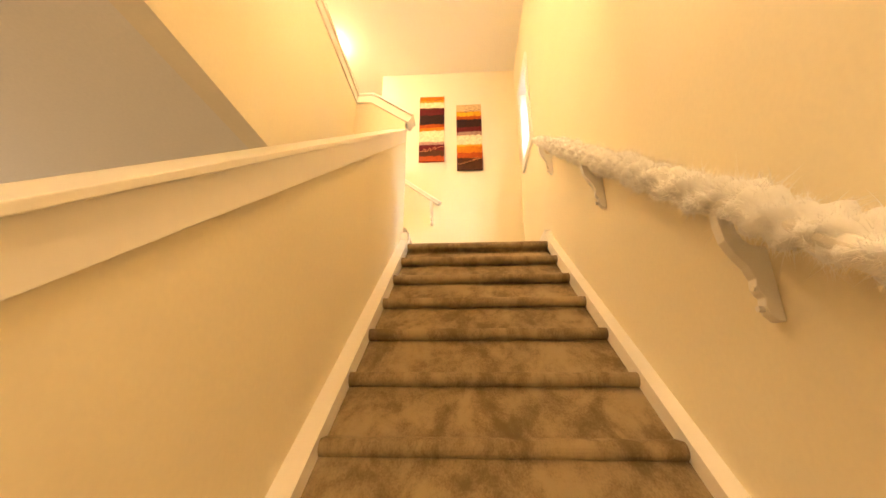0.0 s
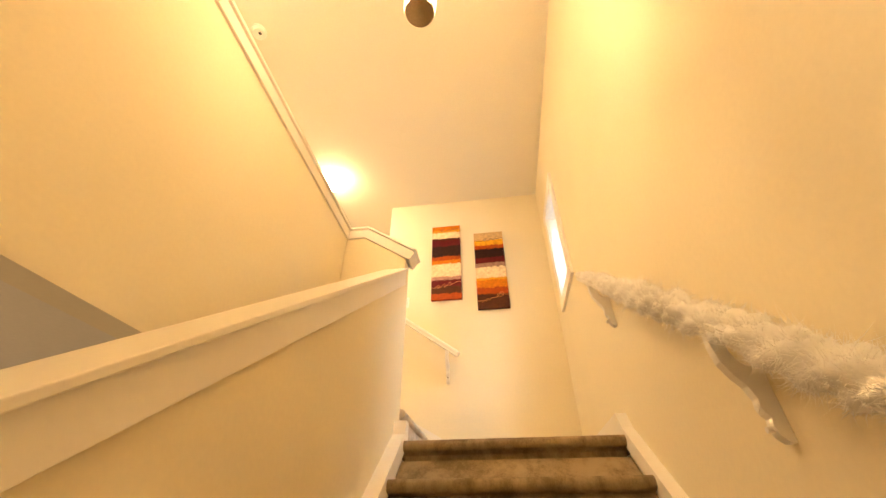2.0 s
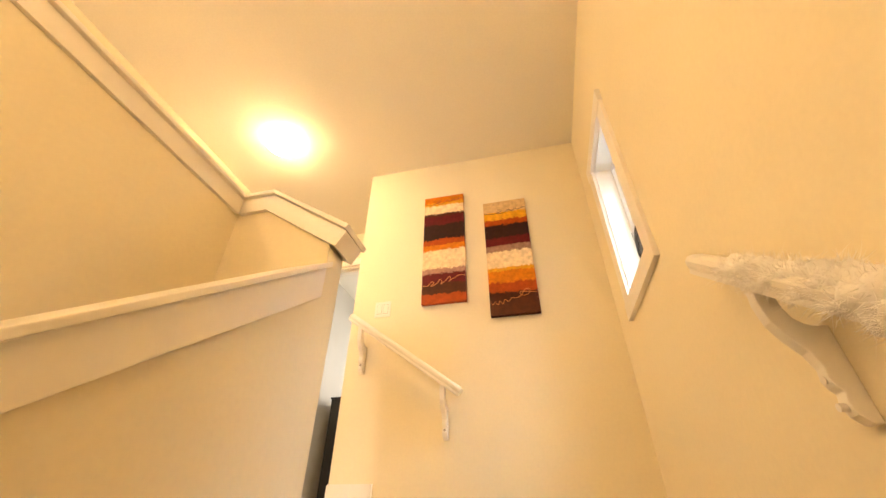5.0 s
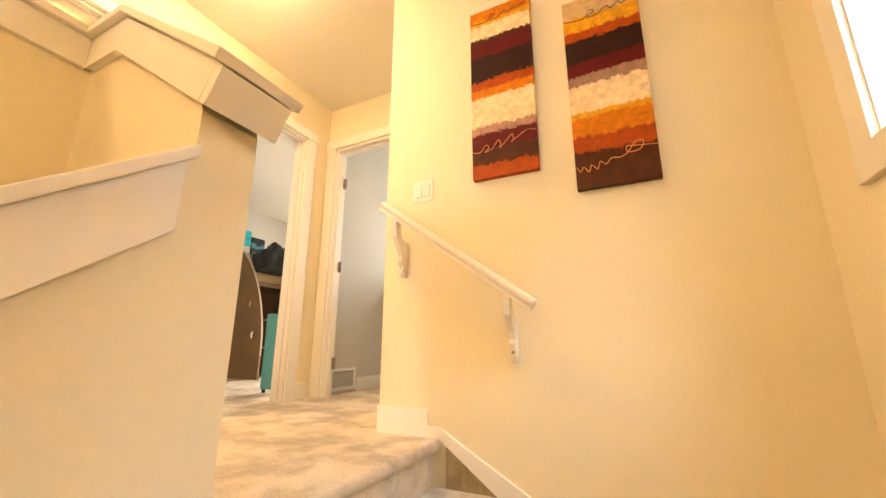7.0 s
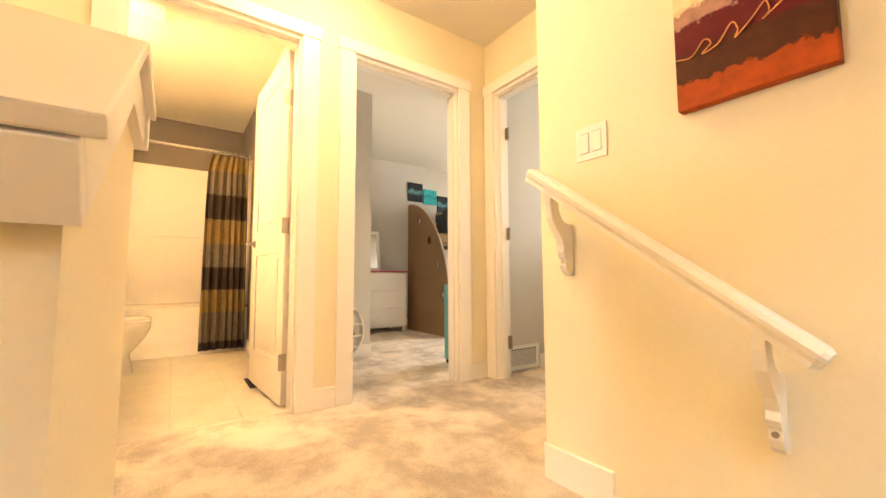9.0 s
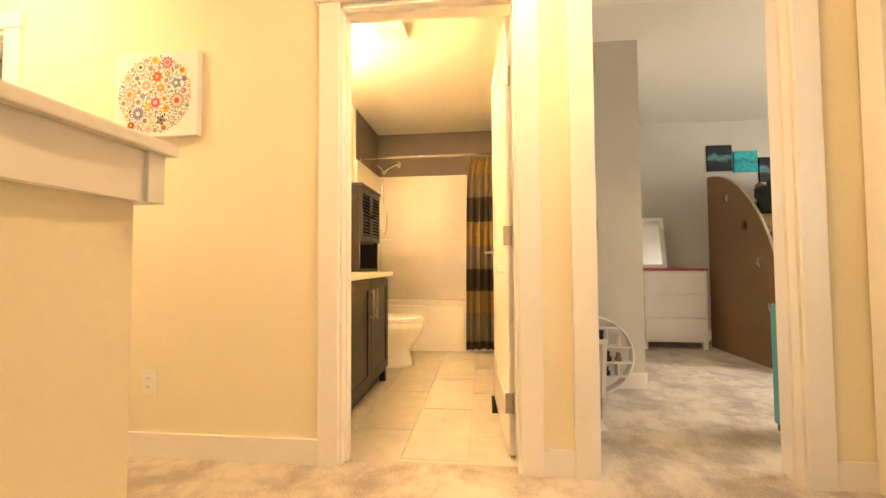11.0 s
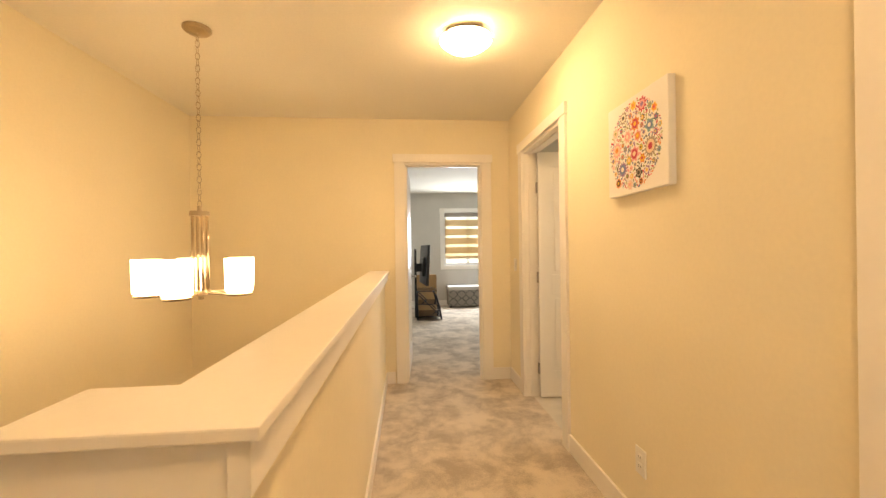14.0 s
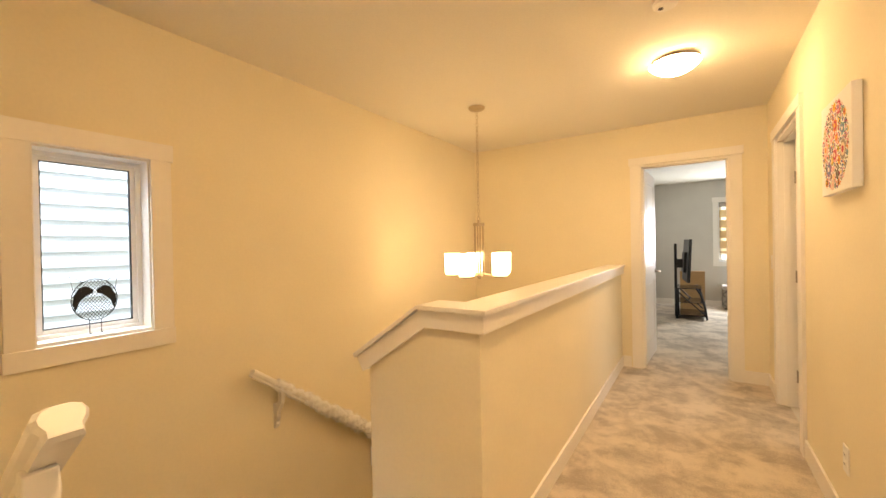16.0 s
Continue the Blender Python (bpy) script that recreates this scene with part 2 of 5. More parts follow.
def hall_half_wall():
    """The wall between the hall and the stairwell, with its short return down the upper steps."""
    w = thing("half_wall_hall", -0.58, 1.75, 0, "cream half wall along the hall with a white cap", "half wall", kind="structure")
    top, under, low = 1.072, 1.054, 0.982
    s0, s1 = 3.244, 3.347      # the faces of the return
    part("wall_body", boxes((-0.622, -0.515, SOUTH, s1, SOFFIT - 0.003, under)), PAINT, w)
    part("return_body", prism([(-0.515, LOWER), (-0.0655, LOWER), (-0.0655, 0.76), (-0.08, 0.80), (-0.365, under), (-0.515, under)], "y", s0, s1), PAINT, w)
    for x0, x1, y1 in ((-0.65, -0.622, s1 + 0.022), (-0.515, -0.5, s0 - 0.016)):
        part("fascia", boxes((x0, x1, SOUTH, y1, low, under)), TRIM, w, "white painted fascia board", bevel=0.0015)
    nose = [(-0.378, low), (-0.053, 0.762), (-0.018, 0.8235), (-0.358, under)]
    part("fascia", prism([(-0.622, low), *nose, (-0.622, under)], "y", s1, s1 + 0.016), TRIM, w, "white painted fascia board")
    part("fascia", prism([(-0.5, low), *nose, (-0.5, under)], "y", s0 - 0.016, s0), TRIM, w, "white painted fascia board")
    part("end_board", prism([(-0.053, 0.762), (-0.037, 0.752), (-0.002, 0.809), (-0.018, 0.8235)], "y", s0 - 0.016, s1 + 0.016), TRIM, w, "white end board", bevel=0.0015)
    bm = prism([(-0.664, SOUTH), (-0.484, SOUTH), (-0.484, s0 - 0.032), (-0.353, s0 - 0.032), (-0.353, s1 + 0.032), (-0.664, s1 + 0.032)], "z", under, top)
    part("cap", bm, TRIM, w, "white painted cap board", bevel=0.003)
    part("cap", prism([(-0.353, under), (-0.001, 0.812), (0.011, 0.828), (-0.353, top)], "y", s0 - 0.032, s1 + 0.032), TRIM, w, "white painted sloping cap board", bevel=0.003)
    part("baseboard", boxes((-0.635, -0.622, SOUTH, s1 + 0.013, 0, 0.105), (-0.622, -0.30, s1, s1 + 0.013, 0, 0.105)), TRIM, w, "white baseboard", bevel=0.002)
    return w


slope_wall()
hall_half_wall()


# ---- stairs ----
def step_profile(run, rise, deep):
    """Carpet over a tread with a rounded nose, seen from the side; the nose is at 0, 0."""
    pts = [(deep, 0.0), (0.03, 0.0)]
    for k in range(9):
        a = math.pi / 2 + math.pi * k / 8
        pts.append((0.022 + 0.03 * math.cos(a), -0.027 + 0.027 * math.sin(a)))
    pts += [(0.034, -0.056), (0.05, -0.066), (0.05, -rise - 0.02), (deep, -rise - 0.02)]
    return pts


def flights():
    s = thing("staircase", 0.54, 1.5, LOWER, "brown carpeted staircase with rounded nosings", "stairs", kind="structure")
    for k in range(12):
        y, z = TOP_NOSE - k * RUN, LANDING - k * RISE
        deep = 0.34 if k else 0.2
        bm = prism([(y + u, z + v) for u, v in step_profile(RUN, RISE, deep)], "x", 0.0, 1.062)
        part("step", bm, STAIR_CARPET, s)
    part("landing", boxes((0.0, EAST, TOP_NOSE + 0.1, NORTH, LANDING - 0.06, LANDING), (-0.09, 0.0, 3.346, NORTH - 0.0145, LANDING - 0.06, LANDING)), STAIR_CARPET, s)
    for x, z in ((-0.30, 0.0), (-0.04, LANDING / 2)):
        bm = prism([(x - u, z + v) for u, v in step_profile(0.26, -LANDING / 2, 0.3 if z else 0.0402)], "y", 3.345, NORTH - 0.014)
        part("step", bm, CARPET, s)
    part("base", boxes((-0.34, -0.05, 3.36, NORTH - 0.015, -0.5, -0.21), (-0.34, -0.328, 3.36, NORTH - 0.015, -0.21, -0.041)), CARPET, s)
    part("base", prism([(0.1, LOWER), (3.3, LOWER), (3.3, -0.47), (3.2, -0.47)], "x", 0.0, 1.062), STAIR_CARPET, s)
    return s


flights()
structure("skirt_board_east", prism([(0.3, LOWER), (3.30, LANDING), (NORTH, LANDING), (NORTH, LANDING + 0.11), (3.28, LANDING + 0.11), (3.225, LANDING + 0.032), (TOP_NOSE - 12 * RUN, LANDING + 0.014 - 12 * RISE), (TOP_NOSE - 12 * RUN, LOWER)], "x", 1.062, EAST), TRIM, "white skirt board beside the stairs", "trim")
structure("skirt_board_north", prism([(-0.625, 0.0), (-0.30, 0.0), (-0.04, LANDING / 2), (0.2, LANDING), (1.062, LANDING), (1.062, LANDING + 0.11), (0.26, LANDING + 0.11), (-0.30, 0.045), (-0.36, 0.045), (-0.36, 0.115), (-0.625, 0.115)], "y", NORTH - 0.014, NORTH), TRIM, "white baseboard stepping down to a skirt board", "trim")
# Thin triangle below the nosing line, in the stair carpet's colour.
structure("wall_triangle_north", prism([(-0.265, -0.03), (0.24, LANDING), (-0.265, LANDING)], "y", NORTH - 0.0135, NORTH - 0.001), STAIR_CARPET, "dark brown triangle against the wall beside the short flight", "carpet")

# ---- the rooms beyond the doors ----
BATH_N, BATH_S, BATH_W = 4.07, 2.51, -4.87
structure("wall_bath", boxes((BATH_W, WEST - 0.12, BATH_S - 0.12, BATH_S, 0, CEILING), (-3.95, WEST - 0.12, BATH_N, BATH_N + 0.1, 0, CEILING)), PAINT, "cream painted bathroom walls", "wall")
structure("wall_tub_alcove", boxes((BATH_W - 0.12, BATH_W, BATH_S - 0.12, BATH_N + 0.1, 0, CEILING), (BATH_W, -3.96, BATH_S, BATH_S + 0.01, 1.9, CEILING), (BATH_W, -3.95, BATH_N, BATH_N + 0.1, 0, CEILING)), TAUPE, "dark taupe painted walls over the bathtub", "wall")
structure("ceiling_bath", boxes((BATH_W - 0.12, WEST - 0.06, BATH_S - 0.12, BATH_N + 0.10, CEILING, CEILING + 0.1)), CEIL, "smooth off-white bathroom ceiling", "ceiling")
structure("wall_kids_room", boxes(
    (-5.01, -4.89, 4.17, 8.6, 0, CEILING), (-4.89, -3.04, 4.17, 4.955, 0, CEILING), (-4.89, WEST - 0.12, 8.5, 8.62, 0, 0.9), (-4.89, WEST - 0.12, 8.5, 8.62, 2.1, CEILING),
    (-4.89, -4.3, 8.5, 8.62, 0.9, 2.1), (-2.7, WEST - 0.12, 8.5, 8.62, 0.9, 2.1), (WEST - 0.12, WEST - 0.04, 5.47, 8.62, 0, CEILING), (-3.04, WEST - 0.12, 4.17, 4.24, 0, CEILING)), GREY, "pale grey walls of the kids bedroom", "wall")
structure("ceiling_kids_room", boxes((-5.01, WEST - 0.06, 4.08, 8.62, CEILING, CEILING + 0.1)), CEIL, "off-white bedroom ceiling", "ceiling")
structure("floor_kids_room", boxes((-5.01, WEST - 0.06, 4.17, 8.62, -0.04, -0.002)), CARPET, "plush grey-beige bedroom carpet", "carpet")
structure("wall_small_room", boxes((-1.87, -1.80, 5.47, 7.5, 0, CEILING), (-1.80, 0.2, 7.4, 7.5, 0, 0.9), (-1.80, 0.2, 7.4, 7.5, 2.1, CEILING), (-1.80, -1.2, 7.4, 7.5, 0.9, 2.1), (-0.2, 0.2, 7.4, 7.5, 0.9, 2.1), (0.2, 0.3, 5.47, 7.5, 0, CEILING), (-0.505, 0.2, 5.35, 5.47, 0, CEILING)), GREY, "pale grey walls of the small room", "wall")
structure("ceiling_small_room", boxes((-1.81, 0.3, 5.41, 7.5, CEILING, CEILING + 0.1)), CEIL, "off-white ceiling", "ceiling")
structure("floor_small_room", boxes((-1.81, 0.3, 5.41, 7.5, -0.04, -0.002)), CARPET, "plush grey-beige carpet", "carpet")
structure("wall_south_bedroom", boxes(
    (-3.6, -2.75, -4.97, -4.85, 0, CEILING), (-1.66, -0.5, -4.97, -4.85, 0, CEILING), (-2.75, -1.66, -4.97, -4.85, 0, 0.89), (-2.75, -1.66, -4.97, -4.85, 2.07, CEILING),
    (-3.72, -3.6, -4.97, 0.04, 0, CEILING), (-0.5, -0.38, -4.97, 0.04, 0, CEILING), (-3.6, WEST - 0.12, -0.08, 0.04, 0, CEILING)), GREY, "grey painted bedroom walls", "wall")
structure("ceiling_south_bedroom", boxes((-3.72, -0.38, -4.97, 0.10, CEILING, CEILING + 0.1)), CEIL, "off-white bedroom ceiling", "ceiling")
structure("floor_south_bedroom", boxes((-3.72, -0.38, -4.97, 0.10, -0.04, -0.002)), CARPET, "plush grey-beige bedroom carpet", "carpet")
# The opening in the far wall is added for the side room's fill lamp.
structure("wall_laundry", boxes((-3.4, WEST - 0.12, 2.2, 2.32, 0, CEILING), (-3.5, -3.4, 0.04, 0.8, 0, CEILING), (-3.5, -3.4, 1.7, 2.32, 0, CEILING), (-3.5, -3.4, 0.8, 1.7, 0, 0.9), (-3.5, -3.4, 0.8, 1.7, 2.1, CEILING)), PAINT, "cream painted walls of the side room", "wall")
structure("ceiling_laundry", boxes((-3.5, WEST - 0.06, 0.04, 2.32, CEILING, CEILING + 0.1)), CEIL, "off-white ceiling", "ceiling")
structure("floor_laundry", boxes((-3.5, WEST - 0.06, 0.04, 2.32, -0.04, 0.0)), TILE, "pale tiled floor of the side room", "floor")
structure("floor_bath", boxes((BATH_W, WEST - 0.06, BATH_S, BATH_N, -0.04, -0.006)), shader("grout", (0.56, 0.51, 0.42), 0.9, grain=0.1), "grout bed of the bathroom floor", "floor")


# ---- casings and doors ----
def casing(name, axis, face, out, a, b, head, label="white painted door casing with a wider head board", depth=0.12, foot=0.0, far_stop=True):
    """Casing on one face of a wall, and the jambs through it. axis: along which the wall runs; out: +1 or -1, the side it faces."""
    d = thing(name, *((a, face, 0) if axis == "x" else (face, a, 0)), label, "door frame", kind="structure")

    def b3(u0, u1, v0, v1, z0, z1):
        v0, v1 = min(v0, v1), max(v0, v1)
        return boxes((u0, u1, v0, v1, z0, z1) if axis == "x" else (v0, v1, u0, u1, z0, z1))

    t = face + out * 0.019
    part("side_casing", b3(a - 0.088, a + 0.006, face, t, foot, head + 0.004), TRIM, d, bevel=0.002)
    part("side_casing", b3(b - 0.006, b + 0.088, face, t, foot, head + 0.004), TRIM, d, bevel=0.002)
    part("head_casing", b3(a - 0.1, b + 0.1, face, face + out * 0.025, head + 0.004, head + 0.08), TRIM, d, bevel=0.002)
    back = face - out * depth
    part("jamb", b3(a - 0.004, a + 0.018, back, face + out * 0.001, foot, head), TRIM, d)
    part("jamb", b3(b - 0.018, b + 0.004, back, face + out * 0.001, foot, head), TRIM, d)
    part("head_jamb", b3(a, b, back, face + out * 0.001, head - 0.018, head + 0.002), TRIM, d)
    s0, s1 = face - out * 0.04, face - out * 0.075
    part("door_stop", b3(a + 0.018, a + 0.03, s0, s1, foot, head - 0.018), TRIM, d)
    if far_stop:
        part("door_stop", b3(b - 0.03, b - 0.018, s0, s1, foot, head - 0.018), TRIM, d)
    part("door_stop", b3(a + 0.018, b - 0.018, s0, s1, head - 0.03, head - 0.018), TRIM, d)
    return d


casing("door_frame_1", "y", WEST, 1, 3.175, 3.985, HEAD, far_stop=False)
casing("door_frame_2", "y", WEST, 1, 4.288, 5.095, HEAD)
casing("door_frame_3", "y", WEST, 1, 0.585, 1.43, HEAD)
casing("door_frame_4", "x", SOUTH, 1, -1.565, -0.81, HEAD)
casing("door_frame_5", "x", HALL_NORTH, -1, -1.74, -0.91, HEAD)

NICKEL = shader("brushed_nickel", (0.42, 0.38, 0.33), 0.38, metal=1.0, grain=0.05, scale=200)


def hinge(parent, x, y, z, turn):
    bm = boxes((-0.002, 0.034, -0.002, 0.002, -0.045, 0.045), (-0.002, 0.002, 0.0, 0.034, -0.045, 0.045))
    lathe([(0, -0.046), (0.006, -0.046), (0.006, 0.046), (0, 0.046)], 8, bm)
    bm.transform(pose(x, y, z, 0, 0, turn))
    return part("hinge", bm, NICKEL, parent, "brushed nickel hinge")


def door_leaf(name, hx, hy, turn, wide, label, lever=True, z0=0.012):
    """A two-panel door, hinged at hx, hy; turn: the way the leaf points, degrees from +x."""
    d = thing(name, hx, hy, 0, label, "door")
    m = pose(hx, hy, z0, 0, 0, turn)
    hgt, th = 2.06, 0.035
    bm = bmesh.new()
    # the stiles and rails stand proud of a thinner core
    bx(bm, 0.004, wide, -th / 2 + 0.008, th / 2 - 0.008, 0, hgt)
    for x0, x1, za, zb in ((0.004, 0.11, 0, hgt), (wide - 0.11, wide, 0, hgt), (0.11, wide - 0.11, 0, 0.22), (0.11, wide - 0.11, 0.86, 1.03), (0.11, wide - 0.11, hgt - 0.13, hgt)):
        bx(bm, x0, x1, -th / 2, th / 2, za, zb)
    bm.transform(m)
    part("leaf", bm, TRIM, d, bevel=0.003)
    for za, zb in ((0.25, 0.83), (1.06, hgt - 0.16)):
        bm = boxes((0.14, wide - 0.14, -th / 2 + 0.002, th / 2 - 0.002, za, zb))
        bm.transform(m)
        part("panel", bm, TRIM, d, bevel=0.006)
    for z in (0.25, 1.02, 1.78):
        hinge(d, hx, hy, z, turn)
    if lever:
        for s in (1, -1):
            bm = bmesh.new()
            y = s * th / 2
            tube(bm, [(wide - 0.06, y, 0.95), (wide - 0.06, y + s * 0.008, 0.95)], 0.026, 16)
            tube(bm, [(wide - 0.06, y, 0.95), (wide - 0.06, y + s * 0.05, 0.95)], 0.009, 10)
            tube(bm, [(wide - 0.055, y + s * 0.05, 0.95), (wide - 0.17, y + s * 0.052, 0.948)], [0.009, 0.007], 10)
            bm.transform(m)
            part("door_handle", bm, NICKEL, d, "brushed nickel lever handle", smooth=True)
    return d


door_leaf("door_1", WEST - 0.128, 3.955, 183.5, 0.76, "white two-panel bathroom door standing open")
door_leaf("door_3", WEST - 0.10, 0.65, 178, 0.79, "white two-panel door standing open into the side room")
door_leaf("door_4", -0.826, SOUTH - 0.10, 267, 0.72, "white two-panel bedroom door standing open")
for z in (0.25, 1.04, 1.8):
    hinge(bpy.data.objects["door_frame_5"], -1.72, HALL_NORTH + 0.1, z, 0)
    hinge(bpy.data.objects["door_frame_2"], WEST - 0.1, 4.308, z, 90)


# ---- lamps ----
SHADE_GLOW = glow("lit_glass_shade", WARM, 2.1)
DOME_GLOW = glow("lit_glass_dome", WARM, 14.5)
# Glow of the added lower hall bowl, tuned to brighten the lower steps.
LOWER_FILL_GLOW = glow("lower_fill_dome", WARM, 13.0)
BRASS = shader("aged_brushed_nickel", (0.5, 0.42, 0.3), 0.3, metal=1.0, grain=0.06, scale=120)


def ceiling_light(x, y, z, r, label, lit=None):
    d = thing("ceiling_light", x, y, z, label, "lamp")
    part("base", lathe([(0, z), (r * 0.6, z), (r * 0.64, z - 0.026), (r * 0.97, z - 0.034), (r * 0.97, z - 0.038), (0, z - 0.038)], 40, None, x, y), BRASS, d, "metal base pan")
    h = 0.068
    ball = (r * r + h * h) / (2 * h)
    edge = math.asin(r / ball)
    prof = [(ball * math.sin(edge * k / 12), z - 0.04 - h + ball * (1 - math.cos(edge * k / 12))) for k in range(13)]
    part("shade", lathe(prof, 44, None, x, y), lit or DOME_GLOW, d, "lit frosted glass bowl shade", smooth=True)
    part("finial", lathe([(0, z - 0.04 - h - 0.012), (0.006, z - 0.04 - h - 0.01), (0.008, z - 0.04 - h - 0.004), (0.004, z - 0.04 - h + 0.001), (0, z - 0.04 - h + 0.001)], 12, None, x, y), BRASS, d, "small metal finial", smooth=True)
    for k in range(3):
        a = radians(40 + 120 * k)
        bm = bmesh.new()
        px, py = x + (r - 0.002) * math.cos(a), y + (r - 0.002) * math.sin(a)
        lathe([(0, z - 0.03), (0.008, z - 0.03), (0.008, z - 0.05), (0, z - 0.05)], 8, bm, px, py)
        part("clip", bm, BRASS, d, "metal glass clip")
    return d


ceiling_light(-1.19, 1.632, CEILING, 0.15, "frosted glass bowl ceiling light, lit, on the hall ceiling")


def chandelier(x, y):
    d = thing("chandelier", x, y, CEILING, "brushed metal chandelier with lit cylinder glass shades on a chain", "chandelier")
    part("canopy", lathe([(0, CEILING), (0.072, CEILING), (0.072, CEILING - 0.01), (0.06, CEILING - 0.022), (0.02, CEILING - 0.032), (0, CEILING - 0.032)], 28, None, x, y), BRASS, d, smooth=False)
    bm = bmesh.new()
    zz, k = CEILING - 0.032, 0
    while zz > 1.53:
        a = 0.0 if k % 2 else math.pi / 2
        pts = [(x + 0.011 * math.cos(q) * math.cos(a), y + 0.011 * math.cos(q) * math.sin(a), zz - 0.02 + 0.021 * math.sin(q)) for q in [2 * math.pi * j / 10 for j in range(10)]]
        tube(bm, pts, 0.0022, 6, closed=True)
        zz -= 0.034
        k += 1
    part("chain", bm, BRASS, d, "thin metal link chain")
    part("top_cap", lathe([(0, 1.53), (0.012, 1.53), (0.012, 1.50), (0.05, 1.50), (0.05, 1.475), (0, 1.475)], 24, None, x, y), BRASS, d)
    for k in range(4):
        a = radians(45 + 90 * k)
        bm = bmesh.new()
        tube(bm, [(x + 0.036 * math.cos(a), y + 0.036 * math.sin(a), z) for z in (1.48, 1.05)], 0.0085, 10)
        part("rod", bm, BRASS, d, smooth=True)
    part("hub", lathe([(0, 1.065), (0.05, 1.065), (0.05, 1.04), (0.015, 1.03), (0.015, 1.015), (0, 1.01)], 24, None, x, y), BRASS, d)
    for k in range(5):
        a = radians(20 + 72 * k)
        ex, ey = x + 0.24 * math.cos(a), y + 0.24 * math.sin(a)
        bm = bmesh.new()
        tube(bm, [(x + 0.03 * math.cos(a), y + 0.03 * math.sin(a), 1.05), (ex, ey, 1.045)], 0.008, 8)
        arm = part("arm", bm, BRASS, d, smooth=True)
        part("cup", lathe([(0, 1.035), (0.06, 1.04), (0.066, 1.052), (0.02, 1.06), (0, 1.06)], 24, None, ex, ey), BRASS, arm, "metal cup")
        part("shade", lathe([(0.056, 1.056), (0.068, 1.066), (0.071, 1.24), (0.067, 1.24), (0.064, 1.072), (0.0, 1.066)], 28, None, ex, ey), SHADE_GLOW, arm, "lit frosted glass cylinder shade", smooth=True)
    return d


chandelier(0.30, 1.59)


VANITY_GLOW = glow("lit_vanity_glass", WARM, 19.0)


def vanity_light():
    d = thing("vanity_light", -2.6, BATH_S, 2.15, "bar of lit frosted glass shades over the vanity", "lamp")
    part("back_plate", boxes((-2.85, -2.35, BATH_S, BATH_S + 0.03, 2.12, 2.2)), BRASS, d, bevel=0.003)
    for x in (-2.78, -2.6, -2.42):
        bm = bmesh.new()
        tube(bm, [(x, BATH_S + 0.03, 2.16), (x, BATH_S + 0.1, 2.16), (x, BATH_S + 0.1, 2.18)], 0.008, 8)
        arm = part("arm", bm, BRASS, d)
        part("shade", lathe([(0.03, 2.18), (0.05, 2.2), (0.06, 2.3), (0.055, 2.3), (0.045, 2.205), (0, 2.19)], 24, None, x, BATH_S + 0.1), VANITY_GLOW, arm, "lit frosted glass shade", smooth=True)
    return d


vanity_light()

# ---- baseboards ----
def baseboard(name, rows):
    return structure(name, boxes(*rows), TRIM, "white painted baseboard", "baseboard", bevel=0.002)


B = 0.112
baseboard("baseboard_west", [(WEST, WEST + 0.013, a, b, 0, B) for a, b in ((SOUTH + 0.013, 0.497), (1.518, 3.087), (4.073, 4.2), (5.183, HALL_NORTH - 0.013))])
baseboard("baseboard_south", [(-0.712, -0.635, SOUTH, SOUTH + 0.013, 0, B), (WEST, -1.653, SOUTH, SOUTH + 0.013, 0, B)])
baseboard("baseboard_hall_north", [(-0.822, -0.638, HALL_NORTH - 0.013, HALL_NORTH, 0, B), (-0.638, -0.625, NORTH, HALL_NORTH, 0, B)])
baseboard("baseboard_kids_room", [(-3.04, -3.027, 4.24, 4.955, 0, B), (-4.89, -3.04, 4.955, 4.968, 0, B), (-4.89, -4.877, 4.968, 8.5, 0, B)])
baseboard("baseboard_small_room", [(-1.80, -1.787, 5.86, 7.4, 0, B)])
baseboard("baseboard_south_bedroom", [(-3.6, -0.5, -4.85, -4.837, 0, B), (-0.513, -0.5, -4.837, 0.04, 0, B)])
baseboard("baseboard_bath", [(-4.1, -3.15, BATH_S, BATH_S + 0.013, 0, B), (-4.1, WEST - 0.12, BATH_N - 0.013, BATH_N, 0, B)])

# ---- more materials ----
WHITE_WOOD = shader("white_gloss_paint", (0.84, 0.81, 0.75), 0.3, grain=0.015, scale=30, stain=0.03, bump=0.05, bump_scale=60)
PLASTIC = shader("white_plastic", (0.82, 0.8, 0.74), 0.3, grain=0.01)
SLOT = shader("dark_slot", (0.06, 0.055, 0.05), 0.6, grain=0.05)
ESPRESSO = shader("espresso_wood", (0.022, 0.016, 0.013), 0.38, grain=0.25, scale=25, stain=0.2, stain_scale=6, bump=0.06, bump_scale=50)
PORCELAIN = shader("white_porcelain", (0.85, 0.82, 0.74), 0.12, grain=0.01)
ACRYLIC = shader("white_acrylic", (0.84, 0.8, 0.72), 0.36, grain=0.01, stain=0.02)
QUARTZ = shader("cream_countertop", (0.86, 0.82, 0.7), 0.2, grain=0.04, scale=90)
CHROME = shader("chrome", (0.75, 0.73, 0.7), 0.12, metal=1.0, grain=0.02)
BLACK = shader("black_plastic", (0.012, 0.012, 0.013), 0.35, grain=0.1)
BLACK_METAL = shader("black_metal", (0.02, 0.02, 0.022), 0.45, metal=0.6, grain=0.1)
BOARD = shader("brown_particle_board", (0.23, 0.135, 0.062), 0.6, grain=0.12, scale=150, stain=0.12, stain_scale=3, bump=0.05)
BOARD_EDGE = shader("pale_board_edge", (0.55, 0.45, 0.33), 0.6, grain=0.1, scale=150)
